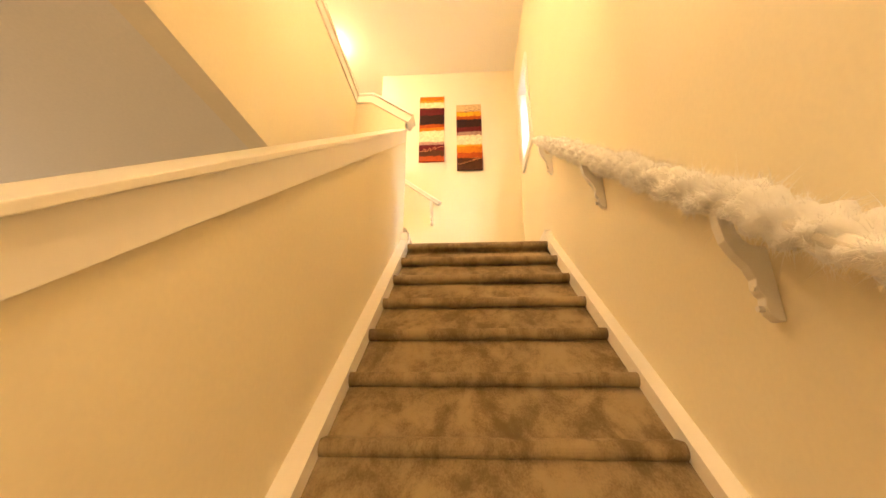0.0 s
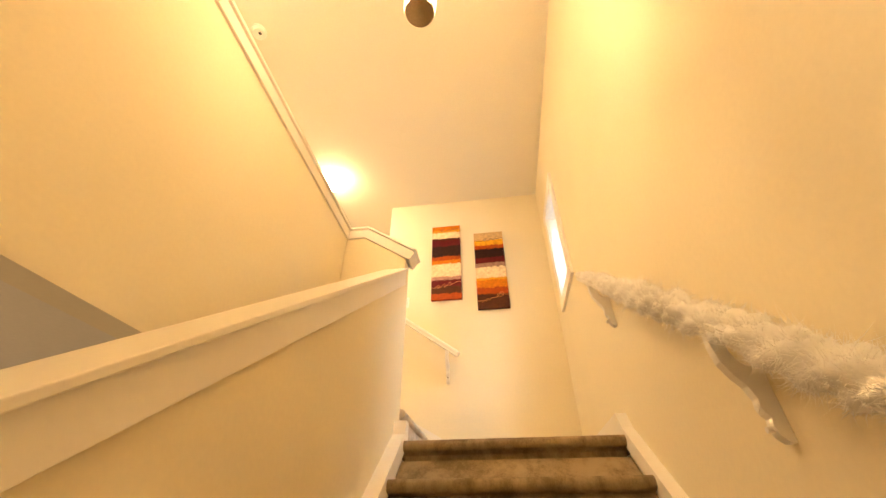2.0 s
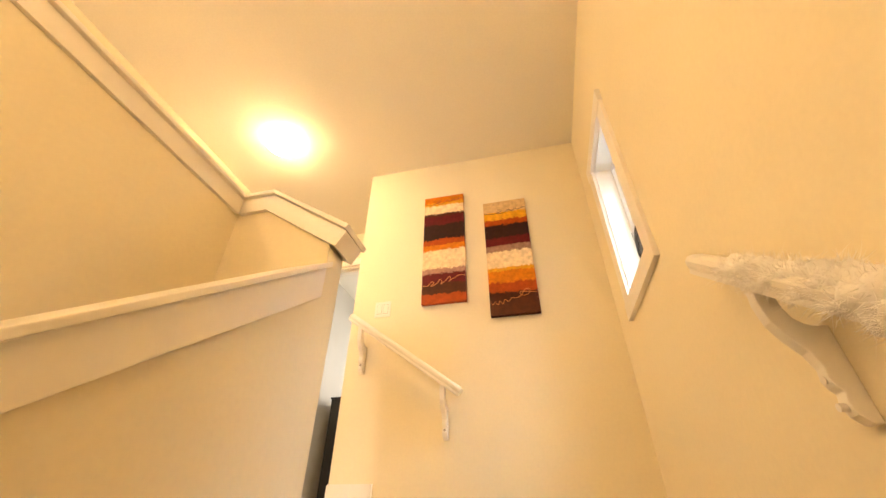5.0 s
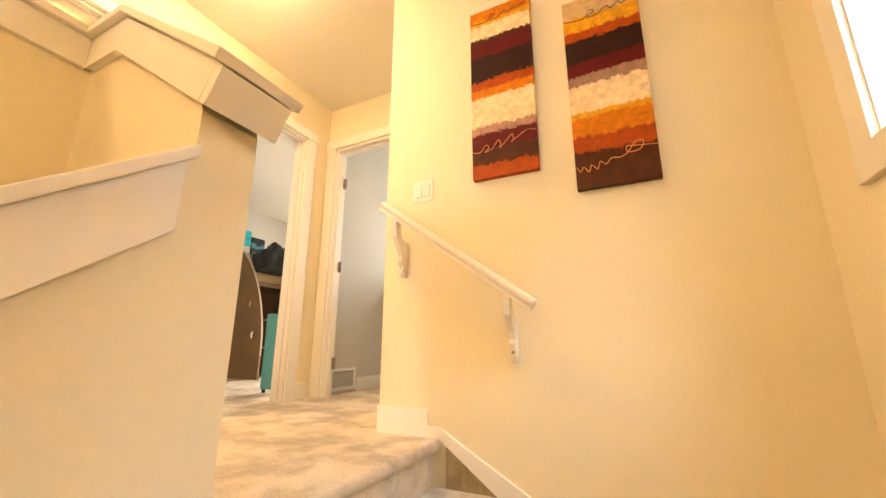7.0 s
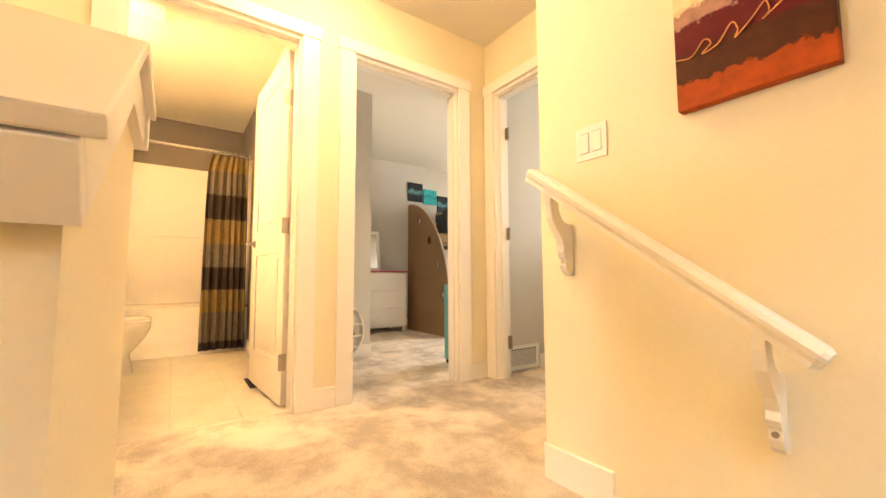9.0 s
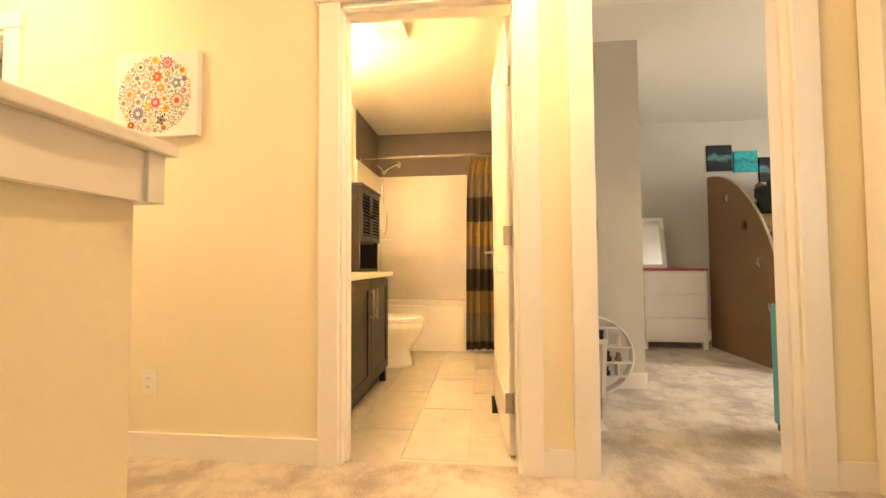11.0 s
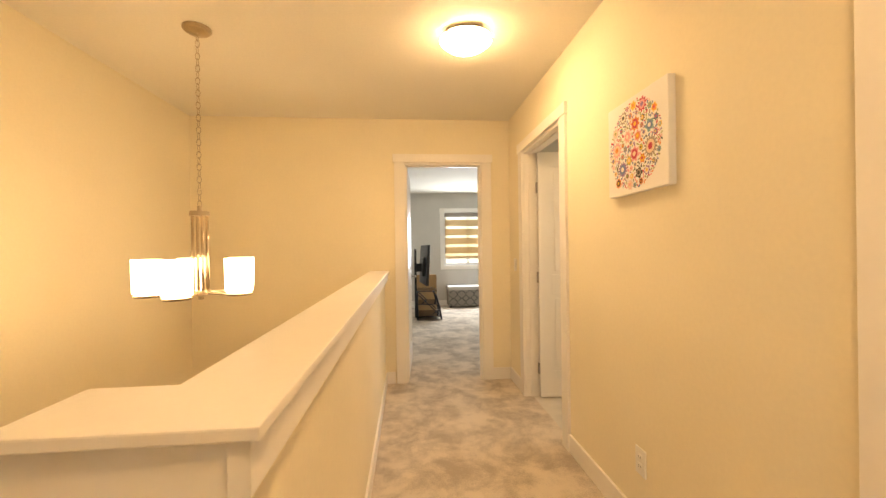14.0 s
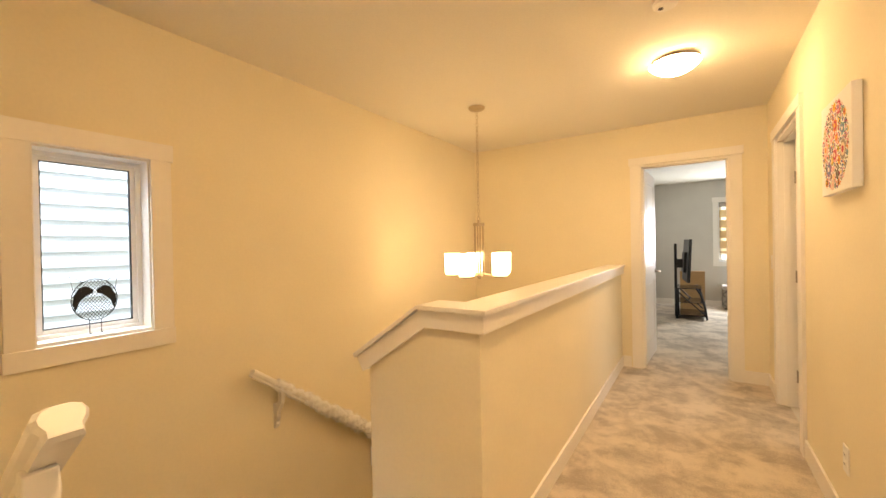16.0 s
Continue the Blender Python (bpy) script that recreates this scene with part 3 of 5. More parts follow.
TEAL = shader("teal_plastic", (0.1, 0.38, 0.41), 0.4, grain=0.06)
CARD = shader("cardboard", (0.4, 0.24, 0.1), 0.8, grain=0.08, scale=60, stain=0.08)
DARK_CLOTH = shader("dark_cloth", (0.03, 0.035, 0.035), 0.95, grain=0.3, scale=80, bump=0.4, bump_scale=120)
TAN_CLOTH = shader("tan_cloth", (0.3, 0.2, 0.09), 0.95, grain=0.3, scale=60, bump=0.4, bump_scale=90)
PINK = shader("dark_pink_top", (0.45, 0.06, 0.1), 0.5, grain=0.06)
MIRROR = shader("mirror", (0.85, 0.87, 0.88), 0.03, metal=1.0)
FEATHER = shader("white_tinsel_fluff", (0.97, 0.96, 0.94), 0.9, grain=0.04, scale=40, spec=0.1)
light = FEATHER.node_tree.nodes.new("ShaderNodeBsdfTranslucent")
light.inputs["Color"].default_value = (0.97, 0.96, 0.94, 1)
blend = FEATHER.node_tree.nodes.new("ShaderNodeMixShader")
blend.inputs["Fac"].default_value = 0.3
FEATHER.node_tree.links.new(FEATHER.node_tree.nodes["Principled BSDF"].outputs["BSDF"], blend.inputs[1])
FEATHER.node_tree.links.new(light.outputs["BSDF"], blend.inputs[2])
FEATHER.node_tree.links.new(blend.outputs["Shader"], FEATHER.node_tree.nodes["Material Output"].inputs["Surface"])
CANVAS = shader("white_canvas", (0.83, 0.81, 0.77), 0.8, grain=0.03, scale=300, bump=0.15, bump_scale=600)
VINYL = shader("white_vinyl", (0.84, 0.85, 0.86), 0.35, grain=0.01)
SCREEN = shader("tv_screen", (0.01, 0.011, 0.013), 0.12, grain=0.05)


def glass_material(name, tint=(0.95, 0.98, 1.0)):
    m = bpy.data.materials.new(name)
    m.use_nodes = True
    p = m.node_tree.nodes["Principled BSDF"]
    p.inputs["Base Color"].default_value = (*tint, 1)
    p.inputs["Roughness"].default_value = 0.02
    p.inputs["Transmission Weight"].default_value = 1.0
    p.inputs["IOR"].default_value = 1.1
    return m


GLASS = glass_material("window_glass")


def bands(name, axis, z0, z1, stops, wobble, speck=0.12, rough=0.55, cross=6.0, mottle=0.3):
    """Ragged horizontal bands of paint or dye between two heights. stops: (share of the height, colour)."""
    m = bpy.data.materials.new(name)
    m.use_nodes = True
    nt = m.node_tree
    p = nt.nodes["Principled BSDF"]
    p.inputs["Roughness"].default_value = rough
    p.inputs["Specular IOR Level"].default_value = 0.2
    tc = nt.nodes.new("ShaderNodeTexCoord")
    sep = nt.nodes.new("ShaderNodeSeparateXYZ")
    nt.links.new(tc.outputs["Object"], sep.inputs[0])
    r = nt.nodes.new("ShaderNodeMapRange")
    r.clamp = False
    r.inputs["From Min"].default_value, r.inputs["From Max"].default_value = z0, z1
    nt.links.new(sep.outputs["Z"], r.inputs["Value"])
    total = r.outputs["Result"]
    for sc, amount, detail in ((cross, wobble, 3.0), (cross * 9, wobble * speck * 2.2, 6.0)):
        n = nt.nodes.new("ShaderNodeTexNoise")
        n.inputs["Scale"].default_value, n.inputs["Detail"].default_value = sc, detail
        nt.links.new(tc.outputs["Object"], n.inputs["Vector"])
        k = nt.nodes.new("ShaderNodeMath")
        k.operation = "MULTIPLY_ADD"
        k.inputs[1].default_value = amount
        nt.links.new(n.outputs["Fac"], k.inputs[0])
        nt.links.new(total, k.inputs[2])
        k2 = nt.nodes.new("ShaderNodeMath")
        k2.operation = "SUBTRACT"
        k2.inputs[1].default_value = amount / 2
        nt.links.new(k.outputs[0], k2.inputs[0])
        total = k2.outputs[0]
    ramp = nt.nodes.new("ShaderNodeValToRGB")
    els = ramp.color_ramp.elements
    while len(els) > 1:
        els.remove(els[-1])
    els[0].position, els[0].color = stops[0][0], (*stops[0][1], 1)
    for pos, col in stops[1:]:
        e = els.new(pos)
        e.color = (*col, 1)
    nt.links.new(total, ramp.inputs["Fac"])
    n = nt.nodes.new("ShaderNodeTexNoise")
    n.inputs["Scale"].default_value, n.inputs["Detail"].default_value = 35.0, 6.0
    nt.links.new(tc.outputs["Object"], n.inputs["Vector"])
    q = nt.nodes.new("ShaderNodeMapRange")
    q.inputs["From Min"].default_value, q.inputs["From Max"].default_value = 0.3, 0.7
    q.inputs["To Min"].default_value, q.inputs["To Max"].default_value = 1 - mottle, 1 + mottle
    nt.links.new(n.outputs["Fac"], q.inputs["Value"])
    v = nt.nodes.new("ShaderNodeVectorMath")
    v.operation = "SCALE"
    nt.links.new(ramp.outputs["Color"], v.inputs[0])
    nt.links.new(q.outputs["Result"], v.inputs["Scale"])
    nt.links.new(v.outputs[0], p.inputs["Base Color"])
    b = nt.nodes.new("ShaderNodeBump")
    b.inputs["Strength"].default_value, b.inputs["Distance"].default_value = 0.25, 0.003
    nt.links.new(n.outputs["Fac"], b.inputs["Height"])
    nt.links.new(b.outputs["Normal"], p.inputs["Normal"])
    return m


def soft_stops(rows, edge=0.012):
    """Bands with short blends between them. rows: (share at which the band ends, colour), from the bottom up."""
    out, last = [(0.0, rows[0][1])], None
    for k, (end, col) in enumerate(rows[:-1]):
        out += [(max(0, end - edge), col), (min(1, end + edge), rows[k + 1][1])]
    out.append((1.0, rows[-1][1]))
    return out


# ---- handrails ----
RAIL_SECTION = [(u, v * 0.92) for u, v in [(-0.022, -0.026), (0.022, -0.026), (0.022, -0.012), (0.029, 0.0), (0.031, 0.012), (0.025, 0.024), (0.012, 0.029), (-0.012, 0.029), (-0.025, 0.024), (-0.031, 0.012), (-0.029, 0.0), (-0.022, -0.012)]]


def rail_bar(p0, p1):
    """A moulded rail from p0 to p1, with tapered ends."""
    bm = bmesh.new()
    a, b = Vector(p0), Vector(p1)
    d = (b - a).normalized()
    side = d.cross(Vector((0, 0, 1))).normalized()
    up = side.cross(d)
    rings = []
    for p, s in ((a, 0.8), (a + d * 0.012, 1.0), (b - d * 0.012, 1.0), (b, 0.8)):
        rings.append([bm.verts.new(p + side * (u * s) + up * (v * s)) for u, v in RAIL_SECTION])
    n = len(RAIL_SECTION)
    for r, q in zip(rings, rings[1:]):
        for j in range(n):
            bm.faces.new((r[j], r[(j + 1) % n], q[(j + 1) % n], q[j]))
    bm.faces.new(rings[0][::-1])
    bm.faces.new(rings[-1])
    bmesh.ops.recalc_face_normals(bm, faces=bm.faces)
    return bm


BRACKET = [(0.09, 0.0), (0.092, -0.037), (0.086, -0.078), (0.07, -0.110), (0.05, -0.138), (0.04, -0.166), (0.043, -0.184), (0.038, -0.198), (0.03, -0.207), (0.034, -0.225), (0.028, -0.244), (0.014, -0.258), (0.0, -0.259),
           (0.0, -0.092), (0.018, -0.092), (0.034, -0.087), (0.048, -0.074), (0.056, -0.051), (0.058, 0.0)]


def handrail(name, p0, p1, wall, axis, spots, label):
    """A rail on scrolled wooden brackets. wall: the wall's face; axis: 'x' or 'y', across the wall."""
    d = thing(name, *p1, label, "handrail")
    part("rail", rail_bar(p0, p1), WHITE_WOOD, d)
    for s in spots:
        along = (s - (p0[1] if axis == "x" else p0[0])) / ((p1[1] - p0[1]) if axis == "x" else (p1[0] - p0[0]))
        z = p0[2] + along * (p1[2] - p0[2]) - 0.027
        if axis == "x":
            bm = prism([(wall - u, z + v) for u, v in BRACKET], "y", s - 0.014, s + 0.014)
        else:
            bm = prism([(wall - u * 1.24, z + v * 1.07) for u, v in BRACKET], "x", s - 0.014, s + 0.014)
        b = part("bracket", bm, WHITE_WOOD, d, "white scrolled wooden bracket", bevel=0.003)
        for dz in (-0.185, -0.23):
            bm = bmesh.new()
            e = Vector((wall - 0.036, s, z + dz)) if axis == "x" else Vector((s, wall - 0.036, z + dz))
            w = Vector((-0.008, 0, 0)) if axis == "x" else Vector((0, -0.008, 0))
            tube(bm, [e - w, e + w], 0.007, 10)
            part("screw_plug", bm, WHITE_WOOD if axis == "x" else NICKEL, b, "round screw plug")
    return d


handrail("handrail", (1.045, 0.15, 0.535 - 0.765 * 3.095), (1.045, 3.245, 0.535), EAST, "x", (3.045, 2.13, 1.27, 0.42), "white wooden handrail on scrolled brackets along the stairs")
handrail("handrail", (0.16, 4.463, 0.547), (-0.58, 4.463, 1.082), NORTH, "y", (0.055, -0.5), "short white wooden handrail on two scrolled brackets at the landing")


def garland():
    """A lumpy soft mass along the stair rail under tufts of fine curled barbs."""
    rng = np.random.default_rng(5)
    k = 0.765
    up = np.array([0.0, -k, 1.0]) / math.hypot(1, k)
    side = np.array([1.0, 0.0, 0.0])

    def skin(y, q):
        """The lumpy skin of the fluff at a place along the rail and an angle round it; it sits on top of the rail."""
        lump = np.sin(y * 41 + 1.9 * np.sin(q) + 2 * np.sin(y * 11)) * np.sin(y * 29 - q * 2 + np.sin(y * 7)) + 0.3 * np.sin(y * 131 + q * 3)
        swell = np.minimum(1, (3.1 - y) * 1.6)
        r = (0.024 + 0.014 * swell) + (0.009 + 0.009 * swell) * lump + 0.010 * np.maximum(0, np.sin(q))
        c = np.stack([np.full_like(y, 1.045), y, 0.535 - k * (3.245 - y) + 0.006], -1)
        ray = side * np.cos(q)[..., None] + up * np.sin(q)[..., None]
        return c + ray * r[..., None], ray

    # the soft mass
    rings, around = 420, 20
    yy, qq = np.meshgrid(np.linspace(3.08, 0.15, rings), np.linspace(0, 2 * math.pi, around, endpoint=False), indexing="ij")
    body, _ = skin(yy, qq)
    verts = [body.reshape(-1, 3)]
    i, j = np.meshgrid(np.arange(rings - 1), np.arange(around), indexing="ij")
    i, j = i.ravel(), j.ravel()
    faces = np.stack([i * around + j, i * around + (j + 1) % around, (i + 1) * around + (j + 1) % around, (i + 1) * around + j], -1).tolist()
    # fine short barbs in tufts all over it
    tufts, each = 3000, 36
    n = tufts * each
    ty, tq = rng.uniform(0.15, 3.09, tufts), rng.uniform(0, 2 * math.pi, tufts)
    lean = np.repeat(rng.normal(0, 0.75, (tufts, 3)), each, 0)
    puff = np.repeat(rng.uniform(0.5, 1.0, tufts) + (rng.uniform(0, 1, tufts) < 0.14) * 0.9, each)
    y, q = np.repeat(ty, each) + rng.normal(0, 0.009, n), np.repeat(tq, each) + rng.normal(0, 0.3, n)
    root, ray = skin(y, q)
    root = root - ray * 0.004
    out = ray + lean + rng.normal(0, 0.32, (n, 3))
    out /= np.linalg.norm(out, axis=1)[:, None]
    length = (puff * rng.uniform(0.008, 0.024, n))[:, None]
    curl = rng.normal(0, 0.35, (n, 3)) * length
    mid, tip = root + out * length * 0.55 + curl * 0.35, root + out * length + curl
    wide = np.cross(out, rng.normal(0, 1, (n, 3)))
    wide = wide / (np.linalg.norm(wide, axis=1)[:, None] + 1e-6) * rng.uniform(0.0003, 0.0007, n)[:, None]
    verts.append(np.stack([root - wide, root + wide, mid + wide * 0.8, mid - wide * 0.8, tip], 1).reshape(-1, 3))
    o = rings * around + 5 * np.arange(n)
    faces += np.stack([o, o + 1, o + 2, o + 3], -1).tolist() + np.stack([o + 3, o + 2, o + 4], -1).tolist()
    verts = np.concatenate(verts)
    me = bpy.data.meshes.new("garland")
    me.from_pydata(verts.tolist(), [], faces)
    me.materials.append(FEATHER)
    me.shade_smooth()
    g = new("garland", me)
    g["kind"] = "stuff"
    return tagged(g, "fluffy white tinsel garland wound along the handrail", "garland")


garland()


# ---- the stair window and what is beyond it ----
def stair_window():
    w = thing("window_1", EAST, 3.98, 0.88, "white framed window with flat casing above the stair landing", "window", kind="structure")
    y0, y1, z0, z1, f = 3.735, 4.183, 0.898, 1.79, EAST - 0.019
    c = part("window_frame", boxes((f, EAST, y0 - 0.09, y0 + 0.005, z0 - 0.003, z1), (f, EAST, y1 - 0.005, y1 + 0.09, z0 - 0.003, z1)), TRIM, w, "white flat side casings", bevel=0.002)
    part("head_casing", boxes((f - 0.006, EAST, y0 - 0.1, y1 + 0.1, z1 - 0.002, z1 + 0.09)), TRIM, w, bevel=0.002)
    part("window_sill", boxes((f - 0.004, EAST, y0 - 0.095, y1 + 0.095, z0 - 0.09, z0 - 0.003)), TRIM, w, bevel=0.002)
    part("jamb_liner", boxes((EAST, EAST + 0.11, y0, y0 + 0.012, z0, z1), (EAST, EAST + 0.11, y1 - 0.012, y1, z0, z1), (EAST, EAST + 0.11, y0 + 0.012, y1 - 0.012, z1 - 0.012, z1), (EAST, EAST + 0.11, y0 + 0.012, y1 - 0.012, z0, z0 + 0.012)), TRIM, w)
    a0, a1, b0, b1 = y0 + 0.012, y1 - 0.012, z0 + 0.012, z1 - 0.012
    x0, x1 = EAST + 0.098, EAST + 0.145
    part("outer_frame", boxes((x0, x1, a0, a0 + 0.02, b0, b1), (x0, x1, a1 - 0.02, a1, b0, b1), (x0, x1, a0 + 0.02, a1 - 0.02, b1 - 0.02, b1), (x0, x1, a0 + 0.02, a1 - 0.02, b0, b0 + 0.02)), VINYL, w, "white vinyl frame", bevel=0.002)
    a0, a1, b0, b1 = a0 + 0.02, a1 - 0.02, b0 + 0.02, b1 - 0.02
    x0 += 0.015
    s = part("sash", boxes((x0, x1 - 0.005, a0, a0 + 0.02, b0, b1), (x0, x1 - 0.005, a1 - 0.02, a1, b0, b1), (x0, x1 - 0.005, a0 + 0.02, a1 - 0.02, b1 - 0.02, b1), (x0, x1 - 0.005, a0 + 0.02, a1 - 0.02, b0, b0 + 0.02)), VINYL, w, "white vinyl sash", bevel=0.002)
    a0, a1, b0, b1 = a0 + 0.02, a1 - 0.02, b0 + 0.02, b1 - 0.02
    part("seal", boxes((x0 + 0.004, x0 + 0.02, a0, a0 + 0.005, b0, b1), (x0 + 0.004, x0 + 0.02, a1 - 0.005, a1, b0, b1), (x0 + 0.004, x0 + 0.02, a0, a1, b0, b0 + 0.005), (x0 + 0.004, x0 + 0.02, a0, a1, b1 - 0.005, b1)), BLACK, s, "thin black glazing seal")
    g = part("pane", boxes((x0 + 0.01, x0 + 0.014, a0, a1, b0, b1)), GLASS, s, "clear glass pane")
    g.visible_shadow = False
    return w


stair_window()


def neighbour_house():
    h = thing("neighbour_house", 3.6, 4.0, -3.0, "neighbouring house wall clad in pale blue-white lap siding", "house")
    part("wall", boxes((3.45, 3.6, -4.0, 14.0, -3.0, 9.0)), SIDING, h)
    z = -1.2
    while z < 8.6:
        part("siding_board", prism([(3.448, z), (3.402, z), (3.438, z + 0.148), (3.448, z + 0.148)], "y", -3.0, 13.0), SIDING, h)
        z += 0.14
    return h


neighbour_house()
structure("ground", boxes((-60, 60, -60, 60, -3.2, -3.0)), shader("lawn", (0.08, 0.1, 0.04), 0.95, grain=0.3, scale=8, stain=0.2), "lawn between the houses", "ground")


def owl():
    x, y, z = EAST + 0.055, 3.97, 0.91
    o = thing("owl_ornament", x, y, z, "black wire owl ornament standing on the window sill", "ornament")
    r, cy, cz = 0.0875, y - 0.012, z + 0.168
    bm = bmesh.new()
    tube(bm, [(x, cy + r * math.cos(q), cz + r * 1.15 * math.sin(q)) for q in [2 * math.pi * k / 28 for k in range(28)]], 0.0022, 6, closed=True)
    for s in (-1, 1):
        tube(bm, [(x, cy + s * 0.045, cz + 0.088), (x, cy + s * 0.09, cz + 0.118), (x, cy + s * 0.08, cz + 0.05)], 0.002, 6)
    part("outline", bm, BLACK_METAL, o)
    bm = bmesh.new()
    for k in range(-8, 9):
        u = k * 0.0135
        for s in (-1, 1):
            pts = []
            for j in range(-16, 17):
                v = j * 0.0075
                a, b = u + v * 0.75, s * v
                if a * a + (b / 1.15) ** 2 < r * r:
                    pts.append((x, cy + a, cz + b))
            if len(pts) > 1:
                tube(bm, [pts[0], pts[-1]], 0.0012, 4)
    part("mesh_body", bm, BLACK_METAL, o, "black wire mesh")
    for s in (-1, 1):
        bm = bmesh.new()
        shape = [(0.006, 0.052), (0.03, 0.064), (0.058, 0.062), (0.078, 0.03), (0.083, -0.006), (0.074, -0.042), (0.066, -0.02), (0.056, 0.006), (0.034, 0.022), (0.018, 0.034), (0.007, 0.03)]
        prism([(cy + s * a, cz + b * 1.1 - 0.006) for a, b in shape], "x", x - 0.004, x - 0.001, bm)
        part("wing", bm, BLACK_METAL, o, "dark sheet metal wing and eye")
        bm = bmesh.new()
        lathe([(0.0, 0), (0.016, 0), (0.016, 0.003), (0.0, 0.003)], 14, bm)
        bm.transform(pose(x - 0.004, cy + s * 0.036, cz + 0.052, 0, -90, 0))
        part("eye", bm, BLACK_METAL, o)
        bm = bmesh.new()
        fy = cy + s * 0.022
        tube(bm, [(x, fy, cz - 0.098), (x, fy, z + 0.003)], 0.002, 6)
        for t in (-0.016, 0, 0.016):
            tube(bm, [(x, fy, z + 0.008), (x - 0.02, fy + t, z + 0.002)], 0.0015, 5)
        part("leg", bm, BLACK_METAL, o)
    return o


owl()


# ---- pictures ----
def smooth_line(pts, steps=7):
    """A flowing line through a few points of the plane."""
    pts = [pts[0]] + list(pts) + [pts[-1]]
    out = []
    for a, b, c, d in zip(pts, pts[1:], pts[2:], pts[3:]):
        for k in range(steps):
            t = k / steps
            out.append(tuple(0.5 * (2 * q + (r - p) * t + (2 * p - 5 * q + 4 * r - w) * t * t + (3 * q - p - 3 * r + w) * t ** 3) for p, q, r, w in zip(a, b, c, d)))
    out.append(tuple(pts[-1]))
    return out


def abstract_painting(x0, z0, wide, high, rows, lines, label):
    d = thing("abstract_painting", x0, NORTH, z0, label, "painting", group="pair of abstract paintings")
    bm = boxes((x0, x0 + wide, NORTH - 0.034, NORTH - 0.001, z0, z0 + high))
    part("canvas", bm, bands("abstract_paint", "z", z0, z0 + high, soft_stops(rows, 0.004), 0.032, speck=0.75, mottle=0.2, cross=7.0), d, bevel=0.003)
    for z, col, pts in lines:
        bm = bmesh.new()
        tube(bm, [(x0 + 0.004 + (wide - 0.008) * a, NORTH - 0.0355, z0 + z * high + b * wide) for a, b in smooth_line(pts)], 0.0019, 5)
        part("painted_line", bm, shader("line_paint", col, 0.5, grain=0.1), d, "thin looping painted line")
    return d


LOW_LINE = [(0, 0), (0.12, -0.02), (0.22, 0.08), (0.27, 0.03), (0.2, -0.03), (0.32, 0), (0.42, 0.12), (0.46, 0.05), (0.44, -0.01), (0.55, 0.08), (0.64, 0.17), (0.66, 0.08), (0.62, 0.04), (0.75, 0.12), (0.88, 0.18), (1, 0.16)]
LOOP_LINE = [(0, -0.02), (0.05, -0.1), (0.1, -0.04), (0.16, -0.12), (0.2, -0.03), (0.27, -0.1), (0.31, 0), (0.38, -0.05), (0.46, 0.02), (0.56, 0.01), (0.66, 0.06), (0.76, 0.19), (0.85, 0.17), (0.8, 0.07), (0.66, 0.06), (0.65, 0.14), (0.76, 0.13), (1, 0.1)]
HIGH_LINE = [(0, 0), (0.2, -0.03), (0.3, -0.02), (0.36, 0.08), (0.43, 0.05), (0.33, -0.02), (0.46, -0.03), (0.6, 0.06), (0.66, 0), (0.76, 0.07), (0.8, 0.02), (0.9, 0.06), (1, 0.08)]
RUST, BROWN, MAROON, CREAM, AMBER, GOLD, DARK = (0.38, 0.06, 0.004), (0.075, 0.02, 0.005), (0.11, 0.006, 0.008), (0.84, 0.64, 0.38), (0.6, 0.18, 0.003), (0.7, 0.34, 0.015), (0.028, 0.008, 0.005)
abstract_painting(-0.112, 1.158, 0.315, 0.952, [(0.07, RUST), (0.155, BROWN), (0.24, MAROON), (0.285, (0.4, 0.22, 0.16)), (0.45, CREAM), (0.5, AMBER), (0.555, RUST), (0.70, DARK), (0.79, MAROON), (0.815, BROWN), (0.90, CREAM), (0.93, GOLD), (1.0, AMBER)],
                  [(0.15, (0.75, 0.3, 0.08), LOW_LINE), (0.93, (0.3, 0.08, 0.02), HIGH_LINE)], "tall canvas painted in bands of orange, cream, maroon and brown")
abstract_painting(0.356, 1.025, 0.315, 0.942, [(0.17, BROWN), (0.25, RUST), (0.345, AMBER), (0.37, GOLD), (0.51, CREAM), (0.57, (0.33, 0.19, 0.13)), (0.64, MAROON), (0.76, DARK), (0.81, RUST), (0.885, GOLD), (1.0, (0.62, 0.42, 0.2))],
                  [(0.115, (0.75, 0.27, 0.05), LOOP_LINE), (0.885, (0.02, 0.015, 0.012), HIGH_LINE)], "tall canvas painted in bands of beige, gold, cream and dark brown")


